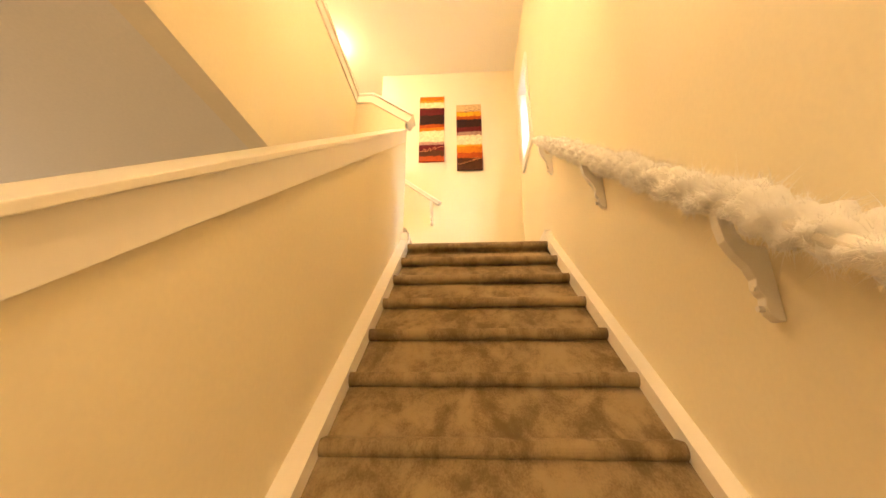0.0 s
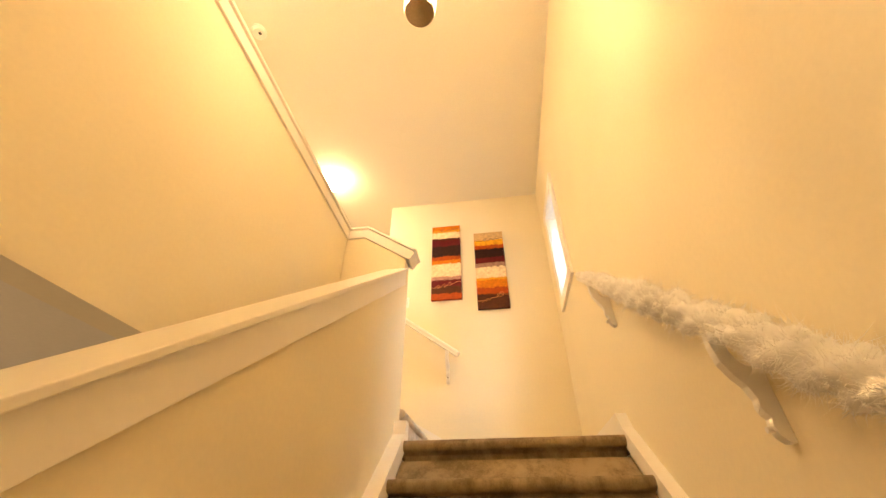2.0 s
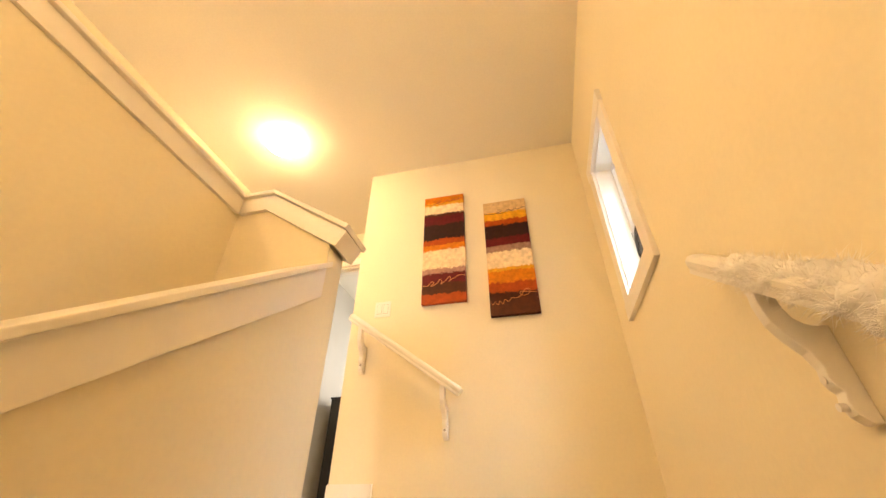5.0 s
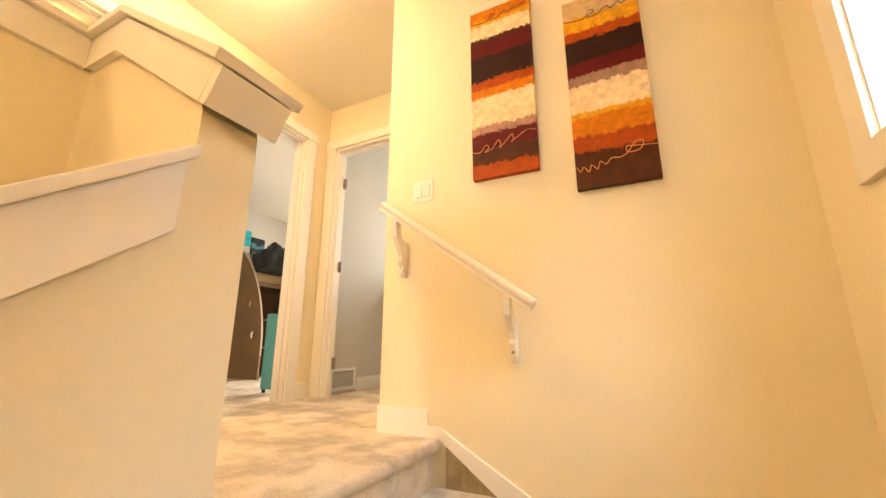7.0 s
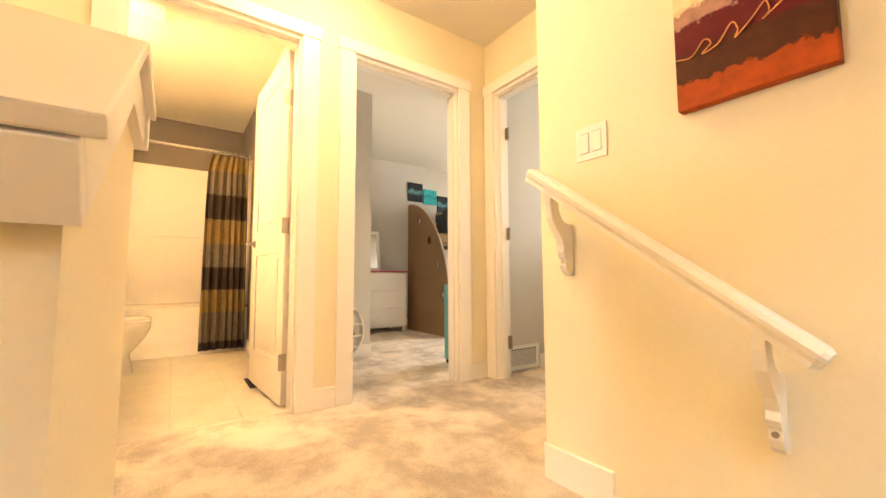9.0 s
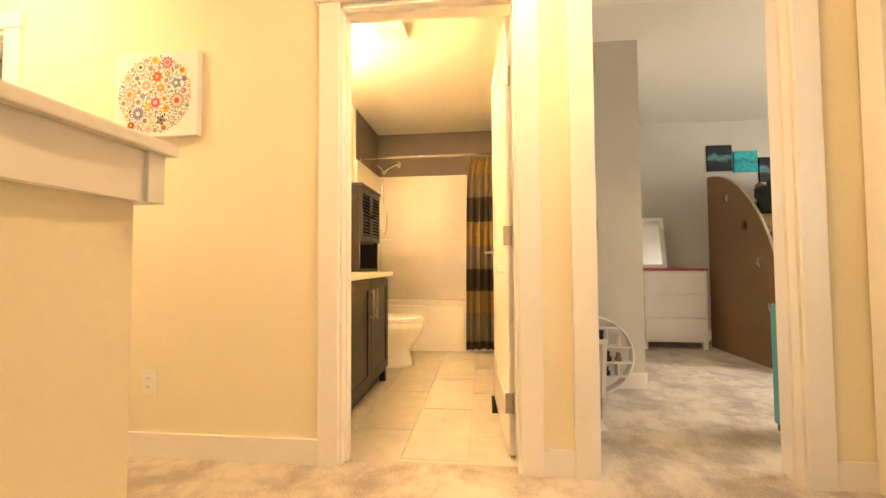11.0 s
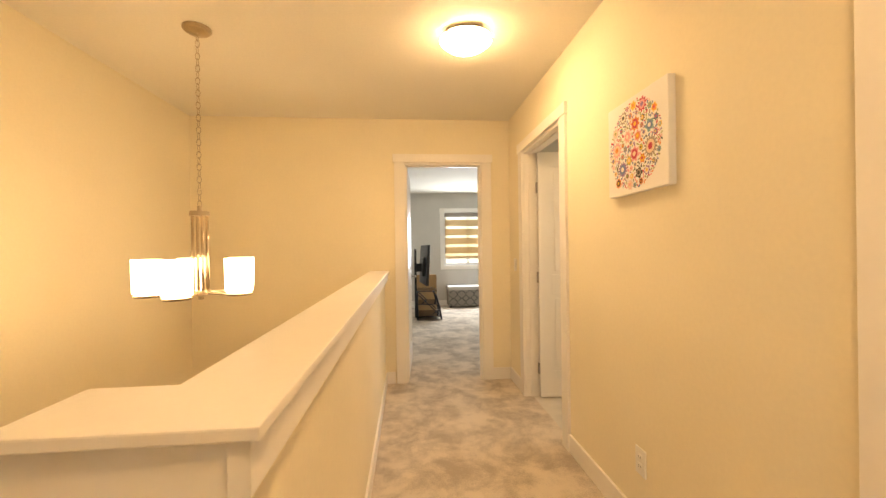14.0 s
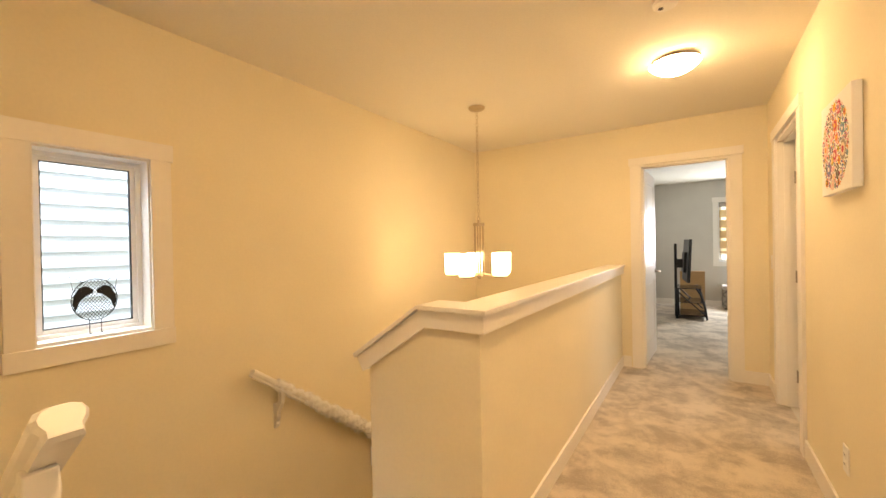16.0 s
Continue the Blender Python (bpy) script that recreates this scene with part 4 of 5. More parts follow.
def flower_picture():
    x, y0, y1, z0, z1 = WEST, 2.075, 2.5, 1.504, 1.912
    d = thing("flower_picture", x, y0, z0, "white square canvas with a disc of many colourful flowers", "picture")
    part("canvas", boxes((x + 0.002, x + 0.034, y0, y1, z0, z1)), CANVAS, d, bevel=0.003)
    rng = random.Random(11)
    cols = [(0.52, 0.05, 0.1), (0.7, 0.25, 0.06), (0.8, 0.5, 0.05), (0.16, 0.22, 0.4), (0.28, 0.17, 0.36), (0.76, 0.36, 0.36), (0.36, 0.36, 0.14), (0.04, 0.035, 0.035), (0.74, 0.5, 0.46), (0.2, 0.36, 0.38), (0.78, 0.6, 0.42), (0.34, 0.28, 0.24), (0.82, 0.74, 0.64)]
    inks = [shader("flower_ink", c, 0.7, grain=0.1, scale=90) for c in cols]
    cy, cz, R = (y0 + y1) / 2 - 0.006, (z0 + z1) / 2 - 0.002, 0.192
    # the large blooms: across, up, radius, petals, colours from the rim to the heart
    blooms = [(-0.075, 0.135, 0.03, 12, 11, 12, 7), (0.0, 0.165, 0.022, 6, 2, 2, 1), (0.062, 0.15, 0.033, 10, 0, 5, 4), (0.012, 0.085, 0.033, 8, 1, 0, 2), (0.11, 0.05, 0.03, 5, 9, 3, 12), (0.115, -0.035, 0.046, 16, 11, 10, 0), (-0.13, 0.005, 0.04, 12, 5, 10, 1),
              (-0.085, -0.09, 0.036, 14, 4, 3, 12), (-0.12, -0.145, 0.024, 9, 1, 7, 2), (0.035, -0.125, 0.026, 5, 7, 11, 7), (0.005, -0.04, 0.036, 7, 5, 0, 10), (-0.045, 0.045, 0.03, 8, 8, 5, 12), (0.03, 0.03, 0.026, 6, 5, 1, 2), (-0.03, -0.165, 0.024, 8, 8, 10, 5),
              (0.14, 0.11, 0.02, 6, 2, 1, 0), (-0.14, 0.085, 0.026, 9, 8, 10, 6), (0.09, -0.125, 0.022, 7, 4, 12, 2), (-0.035, -0.06, 0.024, 6, 6, 2, 10), (0.06, -0.07, 0.022, 6, 1, 2, 0)]
    placed = []

    def bloom(py, pz, r, petals, ink, mid, heart):
        placed.append((py, pz, r))
        spin = rng.uniform(0, 6.283)
        ring = []
        for k in range(petals * 4):
            t = 2 * math.pi * k / (petals * 4)
            rr = r * (0.82 + 0.18 * math.cos(petals * t))
            ring.append((cy + py + rr * math.cos(t + spin), cz + pz + rr * math.sin(t + spin)))
        f = part("flower", prism(ring, "x", x + 0.0335, x + 0.0352), inks[ink], d)
        for share, off, col in ((0.6, 0.0358, mid), (0.3, 0.0364, heart)):
            part("flower_centre", prism([(cy + py + r * share * math.cos(t), cz + pz + r * share * math.sin(t)) for t in [2 * math.pi * k / 12 for k in range(12)]], "x", x + 0.0345, x + off), inks[col], f)

    for row in blooms:
        bloom(*row)
    tries = 0
    while len(placed) < 300 and tries < 30000:
        tries += 1
        r = rng.choice((0.016, 0.013)) if len(placed) < 50 else rng.choice((0.0095, 0.007, 0.0055))
        a, q = R * math.sqrt(rng.random()), rng.uniform(0, 6.283)
        py, pz = a * math.cos(q), a * math.sin(q)
        if math.hypot(py, pz) + r > R or any(math.hypot(py - u, pz - v) < (r + w) * 0.92 for u, v, w in placed):
            continue
        if r > 0.012:
            bloom(py, pz, r, rng.choice((5, 6, 8)), rng.randrange(len(inks) - 1), rng.randrange(len(inks)), rng.randrange(len(inks)))
            continue
        # a small leaf
        placed.append((py, pz, r))
        spin = rng.uniform(0, 6.283)
        ring = []
        for k in range(10):
            t = 2 * math.pi * k / 10
            u, v = r * 1.15 * math.cos(t), r * 0.5 * math.sin(t) * (1 - 0.35 * math.cos(t))
            ring.append((cy + py + u * math.cos(spin) - v * math.sin(spin), cz + pz + u * math.sin(spin) + v * math.cos(spin)))
        part("leaf", prism(ring, "x", x + 0.0335, x + 0.0352), inks[rng.choice((0, 0, 1, 3, 3, 4, 4, 5, 6, 6, 8, 11, 7, 7))], d)
    return d


flower_picture()


# ---- plates, vents, detector ----
def wall_plate(name, axis, face, out, a, z, wide, high, kind, label):
    """A switch or outlet plate on a wall face."""
    d = thing(name, *((a, face, z) if axis == "x" else (face, a, z)), label, "switch" if kind == "switch" else "outlet")

    def b3(u0, u1, o0, o1, za, zb):
        v0, v1 = sorted((face + out * o0, face + out * o1))
        return boxes((u0, u1, v0, v1, za, zb) if axis == "x" else (v0, v1, u0, u1, za, zb))

    part("plate", b3(a - wide / 2, a + wide / 2, 0.0, 0.006, z - high / 2, z + high / 2), PLASTIC, d, bevel=0.002)
    n = 2 if wide > 0.1 else 1
    for k in range(n):
        c = a + (k - (n - 1) / 2) * 0.046
        if kind == "switch":
            part("rocker", b3(c - 0.016, c + 0.016, 0.005, 0.0095, z - 0.033, z + 0.033), PLASTIC, d, bevel=0.002)
            # A solid grey plate paints in the shade of the gap round the rocker.
            part("gap", b3(c - 0.0175, c + 0.0175, 0.005, 0.0066, z - 0.035, z + 0.035), shader("shadow_gap", (0.35, 0.33, 0.3), 0.6, grain=0.02), d)
        else:
            for dz in (-0.02, 0.02):
                s = part("socket", b3(c - 0.016, c + 0.016, 0.005, 0.0085, z + dz - 0.014, z + dz + 0.014), PLASTIC, d, bevel=0.002)
                for u in (-0.006, 0.006):
                    part("slot", b3(c + u - 0.001, c + u + 0.001, 0.008, 0.0092, z + dz - 0.004, z + dz + 0.006), SLOT, s)
    return d


wall_plate("light_switch", "x", NORTH, -1, -0.40, 1.167, 0.115, 0.115, "switch", "white double rocker light switch on the wall")
wall_plate("light_switch", "y", WEST, 1, 0.32, 1.115, 0.07, 0.115, "switch", "white single rocker light switch on the wall")
wall_plate("outlet", "y", WEST, 1, 2.253, 0.342, 0.072, 0.117, "outlet", "white duplex wall outlet")


def wall_register(x, y0, y1, z0, z1):
    d = thing("wall_register", x, y0, z0, "white louvred air register low on the wall", "vent")
    part("frame", boxes((x, x + 0.012, y0, y1, z1 - 0.025, z1), (x, x + 0.012, y0, y1, z0, z0 + 0.025), (x, x + 0.012, y0, y0 + 0.025, z0 + 0.025, z1 - 0.025), (x, x + 0.012, y1 - 0.025, y1, z0 + 0.025, z1 - 0.025)), PLASTIC, d, bevel=0.002)
    part("backing", boxes((x + 0.0005, x + 0.002, y0 + 0.02, y1 - 0.02, z0 + 0.02, z1 - 0.02)), shader("vent_backing", (0.3, 0.29, 0.27), 0.7, grain=0.1), d)
    z = z0 + 0.03
    while z < z1 - 0.03:
        part("slat", prism([(x + 0.003, z), (x + 0.010, z - 0.004), (x + 0.011, z - 0.003), (x + 0.004, z + 0.002)], "y", y0 + 0.025, y1 - 0.025), PLASTIC, d)
        z += 0.011
    return d


wall_register(-1.80, 5.478, 5.845, 0.02, 0.2)


def smoke_detector(x, y):
    d = thing("smoke_detector", x, y, CEILING, "round white smoke detector on the ceiling", "smoke detector")
    z = CEILING
    part("base", lathe([(0, z), (0.062, z), (0.062, z - 0.012), (0, z - 0.012)], 28, None, x, y), PLASTIC, d)
    part("cover", lathe([(0.056, z - 0.012), (0.055, z - 0.028), (0.042, z - 0.036), (0, z - 0.036)], 28, None, x, y), PLASTIC, d, smooth=False)
    part("button", lathe([(0.012, z - 0.036), (0.012, z - 0.039), (0, z - 0.039)], 14, None, x + 0.02, y), SLOT, d)
    return d


smoke_detector(-1.18, 2.37)
ceiling_light(-1.175, 4.0, CEILING, 0.15, "frosted glass bowl ceiling light, lit, over the hall landing")
# Unseen lower hall light, added as fill for the foot of the stairs.
ceiling_light(0.5, -1.0, SOFFIT, 0.17, "unseen frosted glass bowl ceiling light, lit, added on the lower hall ceiling as fill", LOWER_FILL_GLOW)

# ---- bathroom ----
def shaker_door(parent, x0, x1, y, z0, z1, handle_x, material):
    """A framed cabinet door facing +y."""
    bm = boxes((x0, x1, y, y + 0.012, z0, z1))
    for r in ((x0, x0 + 0.06, z0, z1), (x1 - 0.06, x1, z0, z1), (x0 + 0.06, x1 - 0.06, z0, z0 + 0.06), (x0 + 0.06, x1 - 0.06, z1 - 0.06, z1)):
        bx(bm, r[0], r[1], y + 0.012, y + 0.021, r[2], r[3])
    d = part("door", bm, material, parent, bevel=0.0015)
    bm = bmesh.new()
    za, zb = 0.53, 0.73
    for z in (za + 0.02, zb - 0.02):
        tube(bm, [(handle_x, y + 0.02, z), (handle_x, y + 0.05, z)], 0.005, 8)
    tube(bm, [(handle_x, y + 0.05, za), (handle_x, y + 0.05, zb)], 0.0065, 10)
    part("handle", bm, NICKEL, d, "brushed nickel bar handle", smooth=True)
    return d


def vanity():
    d = thing("vanity_cabinet", -2.53, 2.8, 0, "dark espresso vanity cabinet with two shaker doors", "cabinet")
    part("body", boxes((-3.09, -1.97, BATH_S + 0.005, 3.072, 0.09, 0.795), (-3.06, -1.97, BATH_S + 0.02, 3.017, 0.0, 0.09)), ESPRESSO, d, bevel=0.002)
    shaker_door(d, -2.62, -2.06, 3.073, 0.12, 0.78, -2.575, ESPRESSO)
    shaker_door(d, -3.07, -2.625, 3.073, 0.12, 0.78, -2.67, ESPRESSO)
    for x in (-3.09, -2.02):
        part("foot", prism([(x, 0.09), (x, 0), (x + 0.03, 0), (x + 0.05, 0.09)], "y", 3.027, 3.072), ESPRESSO, d)
    c = thing("countertop", -2.53, 2.8, 0.80, "cream countertop with a sunken basin on the vanity", "countertop")
    x0, x1, y0, y1 = -3.12, -1.96, BATH_S, 3.12
    bx0, bx1, by0, by1 = -2.78, -2.28, 2.65, 3.01
    part("slab", boxes((x0, bx0, y0, y1, 0.802, 0.832), (bx1, x1, y0, y1, 0.802, 0.832), (bx0, bx1, y0, by0, 0.802, 0.832), (bx0, bx1, by1, y1, 0.802, 0.832)), QUARTZ, c)
    part("backsplash", boxes((x0, x1, y0, y0 + 0.02, 0.832, 0.925)), QUARTZ, c, bevel=0.002)
    cx, cy = (bx0 + bx1) / 2, (by0 + by1) / 2
    bm = bmesh.new()
    rings = []
    for s, z in ((1.0, 0.83), (0.96, 0.805), (0.85, 0.755), (0.55, 0.725), (0.05, 0.72)):
        rings.append([bm.verts.new((cx + s * 0.25 * math.copysign(abs(math.cos(q)) ** 0.5, math.cos(q)), cy + s * 0.18 * math.copysign(abs(math.sin(q)) ** 0.5, math.sin(q)), z)) for q in [2 * math.pi * k / 32 for k in range(32)]])
    for a, b in zip(rings, rings[1:]):
        for j in range(32):
            bm.faces.new((a[j], a[(j + 1) % 32], b[(j + 1) % 32], b[j]))
    bm.faces.new(rings[-1])
    part("basin", bm, PORCELAIN, c, "white porcelain basin", smooth=True)
    f = thing("faucet", cx, 2.6, 0.832, "chrome single-lever basin faucet", "faucet")
    bm = bmesh.new()
    tube(bm, [(cx, 2.6, 0.832), (cx, 2.6, 0.935), (cx, 2.63, 0.965), (cx, 2.72, 0.955), (cx, 2.73, 0.935)], [0.022, 0.018, 0.014, 0.012, 0.011], 12)
    part("spout", bm, CHROME, f, smooth=True)
    bm = bmesh.new()
    tube(bm, [(cx, 2.6, 0.945), (cx, 2.585, 0.995), (cx, 2.56, 1.025)], [0.012, 0.008, 0.006], 10)
    part("lever", bm, CHROME, f, smooth=True)
    return d


vanity()


def ellipse_loft(rows, sides=28, bm=None):
    """Rows of (x, y, z, half width, half length, squareness)."""
    bm = bm or bmesh.new()
    rings = []
    for x, y, z, a, b, e in rows:
        rings.append([bm.verts.new((x + a * math.copysign(abs(math.cos(q)) ** e, math.cos(q)), y + b * math.copysign(abs(math.sin(q)) ** e, math.sin(q)), z)) for q in [2 * math.pi * k / sides for k in range(sides)]])
    for r, s in zip(rings, rings[1:]):
        for j in range(sides):
            bm.faces.new((r[j], r[(j + 1) % sides], s[(j + 1) % sides], s[j]))
    bm.faces.new(rings[0][::-1])
    bm.faces.new(rings[-1])
    bmesh.ops.recalc_face_normals(bm, faces=bm.faces)
    return bm


def toilet(x):
    d = thing("toilet", x, 2.9, 0, "white porcelain toilet with the lid down", "toilet")
    part("bowl", ellipse_loft([(x, 2.93, 0.0, 0.125, 0.27, 0.7), (x, 2.93, 0.03, 0.12, 0.265, 0.75), (x, 2.93, 0.14, 0.105, 0.24, 0.8), (x, 2.96, 0.2, 0.12, 0.26, 0.9), (x, 3.0, 0.27, 0.16, 0.27, 1.0), (x, 3.02, 0.33, 0.182, 0.275, 1.0), (x, 3.02, 0.375, 0.19, 0.28, 1.0), (x, 3.02, 0.385, 0.18, 0.27, 1.0)]), PORCELAIN, d, smooth=True)
    part("seat", ellipse_loft([(x, 3.02, 0.387, 0.19, 0.282, 0.95), (x, 3.02, 0.403, 0.192, 0.284, 0.95), (x, 3.02, 0.406, 0.185, 0.278, 0.95)]), PORCELAIN, d, "white plastic seat", smooth=False)
    part("lid", ellipse_loft([(x, 3.015, 0.408, 0.188, 0.28, 0.95), (x, 3.015, 0.42, 0.188, 0.28, 0.95), (x, 3.01, 0.43, 0.15, 0.24, 0.95), (x, 3.01, 0.433, 0.05, 0.1, 1.0)]), PORCELAIN, d, "white plastic lid", smooth=False)
    part("tank", boxes((x - 0.2, x + 0.2, BATH_S + 0.02, 2.71, 0.39, 0.74)), PORCELAIN, d, bevel=0.02)
    part("tank_lid", boxes((x - 0.21, x + 0.21, BATH_S + 0.015, 2.72, 0.741, 0.775)), PORCELAIN, d, bevel=0.008)
    bm = bmesh.new()
    tube(bm, [(x + 0.15, 2.71, 0.68), (x + 0.15, 2.725, 0.68), (x + 0.08, 2.73, 0.675)], 0.006, 8)
    part("flush_lever", bm, CHROME, d)
    return d


toilet(-3.56)


def toilet_cabinet():
    x0, x1, y0, y1 = -3.84, -3.28, 2.53, 2.80
    d = thing("toilet_cabinet", -3.56, 2.65, 0, "dark espresso over-toilet cabinet with louvred doors and open shelf", "cabinet")
    for x in (x0, x1 - 0.02):
        part("side_panel", boxes((x, x + 0.02, y0, y1, 0.0, 1.55)), ESPRESSO, d, bevel=0.002)
    part("top", boxes((x0 - 0.02, x1 + 0.02, y0, y1 + 0.025, 1.551, 1.575)), ESPRESSO, d, bevel=0.003)
    part("back_panel", boxes((x0 + 0.021, x1 - 0.021, y0, y0 + 0.01, 0.8, 1.55)), ESPRESSO, d)
    for z in (0.83, 1.08, 1.3):
        part("shelf", boxes((x0 + 0.021, x1 - 0.021, y0 + 0.011, y1 - 0.025, z, z + 0.018)), ESPRESSO, d)
    part("front_rail", boxes((x0 + 0.021, x1 - 0.021, y1 - 0.02, y1, 0.79, 0.845)), ESPRESSO, d)
    for a, b, knob in ((x0 + 0.002, -3.562, -3.585), (-3.558, x1 - 0.002, -3.535)):
        bm = bmesh.new()
        for r in ((a, a + 0.045, 1.09, 1.545), (b - 0.045, b, 1.09, 1.545), (a + 0.045, b - 0.045, 1.09, 1.135), (a + 0.045, b - 0.045, 1.5, 1.545)):
            bx(bm, r[0], r[1], y1 + 0.001, y1 + 0.019, r[2], r[3])
        door = part("door", bm, ESPRESSO, d, bevel=0.001)
        z = 1.14
        while z < 1.495:
            part("slat", prism([(y1 + 0.001, z + 0.017), (y1 + 0.017, z), (y1 + 0.0205, z + 0.004), (y1 + 0.005, z + 0.021)], "x", a + 0.045, b - 0.045), ESPRESSO, door)
            z += 0.0295
        bm = bmesh.new()
        tube(bm, [(knob, y1 + 0.019, 1.31), (knob, y1 + 0.032, 1.31), (knob, y1 + 0.045, 1.31)], [0.006, 0.008, 0.013], 10)
        part("knob", bm, BLACK_METAL, door)
    return d


toilet_cabinet()


def bathtub():
    x0, x1, y0, y1 = BATH_W + 0.03, -4.10, BATH_S + 0.03, BATH_N - 0.03
    d = thing("bathtub", -4.48, 3.3, 0, "white acrylic alcove bathtub with a plain apron", "bathtub")
    part("apron", boxes((x1 - 0.03, x1, y0 - 0.03, y1 + 0.03, 0.0, 0.43)), ACRYLIC, d, bevel=0.004)
    part("apron_panel", boxes((x1, x1 + 0.008, y0 + 0.02, y1 - 0.02, 0.0, 0.12)), ACRYLIC, d, bevel=0.003)
    bm = bmesh.new()
    cx, cy = (x0 + x1) / 2, (y0 + y1) / 2
    hx, hy = (x1 - x0) / 2, (y1 - y0) / 2
    rings = []
    for fx, fy, z, e in ((1.03, 1.01, 0.425, 0.08), (1.03, 1.01, 0.455, 0.08), (0.8, 0.9, 0.458, 0.35), (0.76, 0.87, 0.44, 0.4), (0.68, 0.78, 0.18, 0.45), (0.6, 0.7, 0.12, 0.5)):
        rings.append([bm.verts.new((cx + hx * fx * math.copysign(abs(math.cos(q)) ** e, math.cos(q)), cy + hy * fy * math.copysign(abs(math.sin(q)) ** e, math.sin(q)), z)) for q in [2 * math.pi * (k + 0.5) / 48 for k in range(48)]])
    for a, b in zip(rings, rings[1:]):
        for j in range(48):
            bm.faces.new((a[j], a[(j + 1) % 48], b[(j + 1) % 48], b[j]))
    bm.faces.new(rings[-1])
    part("basin", bm, ACRYLIC, d, smooth=False)
    s = thing("tub_surround", BATH_W, 3.3, 0.46, "white acrylic tub surround panels with a moulded ledge", "surround", kind="structure")
    part("back_panel", boxes((BATH_W, BATH_W + 0.025, BATH_S + 0.01, BATH_N, 0.458, 1.97)), ACRYLIC, s, bevel=0.004)
    part("ledge", boxes((BATH_W + 0.025, BATH_W + 0.05, BATH_S + 0.036, BATH_N - 0.026, 0.458, 1.19)), ACRYLIC, s, bevel=0.012)
    part("side_panel", boxes((BATH_W + 0.026, -3.99, BATH_S + 0.01, BATH_S + 0.035, 0.458, 1.97)), ACRYLIC, s, bevel=0.004)
    part("side_panel", boxes((BATH_W + 0.026, -4.1, BATH_N - 0.025, BATH_N, 0.458, 1.97)), ACRYLIC, s, bevel=0.004)
    part("corner_trim", boxes((-3.99, -3.945, BATH_S, BATH_S + 0.02, 0.0, CEILING)), TRIM, s, "white vertical trim strip")
    return d


bathtub()


def shower():
    d = thing("shower_set", -4.5, BATH_S + 0.035, 2.0, "chrome shower head with a hand shower and hose", "shower")
    bm = bmesh.new()
    y = BATH_S + 0.035
    tube(bm, [(-4.5, y, 2.03), (-4.5, y + 0.05, 2.04), (-4.5, y + 0.11, 2.0), (-4.5, y + 0.13, 1.965)], 0.01, 10)
    part("shower_arm", bm, CHROME, d, smooth=True)
    bm = bmesh.new()
    tube(bm, [(-4.5, y + 0.13, 1.97), (-4.5, y + 0.15, 1.93)], [0.016, 0.022], 12)
    part("diverter", bm, CHROME, d)
    bm = bmesh.new()
    tube(bm, [(-4.5, y + 0.13, 1.93), (-4.47, y + 0.2, 1.98), (-4.45, y + 0.29, 2.02), (-4.44, y + 0.33, 2.03), (-4.44, y + 0.35, 2.0)], [0.012, 0.012, 0.014, 0.03, 0.036], 12)
    part("hand_shower", bm, CHROME, d, smooth=True)
    bm = bmesh.new()
    tube(bm, [(-4.5 + 0.03 * math.sin(3.1 * t), y + 0.12 - 0.03 * math.sin(2 * t) + 0.09 * math.sin(math.pi * t) * (1 if t > 0.3 else 0.6), 1.94 - 0.72 * math.sin(math.pi * t * 0.62)) for t in [k / 20 for k in range(21)]], 0.007, 8)
    part("hose", bm, CHROME, d, "flexible metal hose", smooth=True)
    v = thing("tub_faucet", -4.5, y, 0.7, "chrome tub spout and lever valve", "faucet")
    bm = bmesh.new()
    tube(bm, [(-4.5, y, 0.64), (-4.5, y + 0.11, 0.64), (-4.5, y + 0.13, 0.615)], [0.028, 0.026, 0.02], 12)
    part("spout", bm, CHROME, v, smooth=True)
    bm = bmesh.new()
    tube(bm, [(-4.5, y, 0.82), (-4.5, y + 0.012, 0.82)], 0.07, 24)
    tube(bm, [(-4.5, y + 0.01, 0.82), (-4.5, y + 0.06, 0.82)], 0.022, 12)
    tube(bm, [(-4.5, y + 0.06, 0.82), (-4.47, y + 0.09, 0.80)], 0.009, 8)
    part("valve", bm, CHROME, v)
    return d


shower()

GOLD_CLOTH, TAUPE_CLOTH, BROWN_CLOTH = (0.27, 0.185, 0.07), (0.19, 0.15, 0.105), (0.05, 0.036, 0.025)


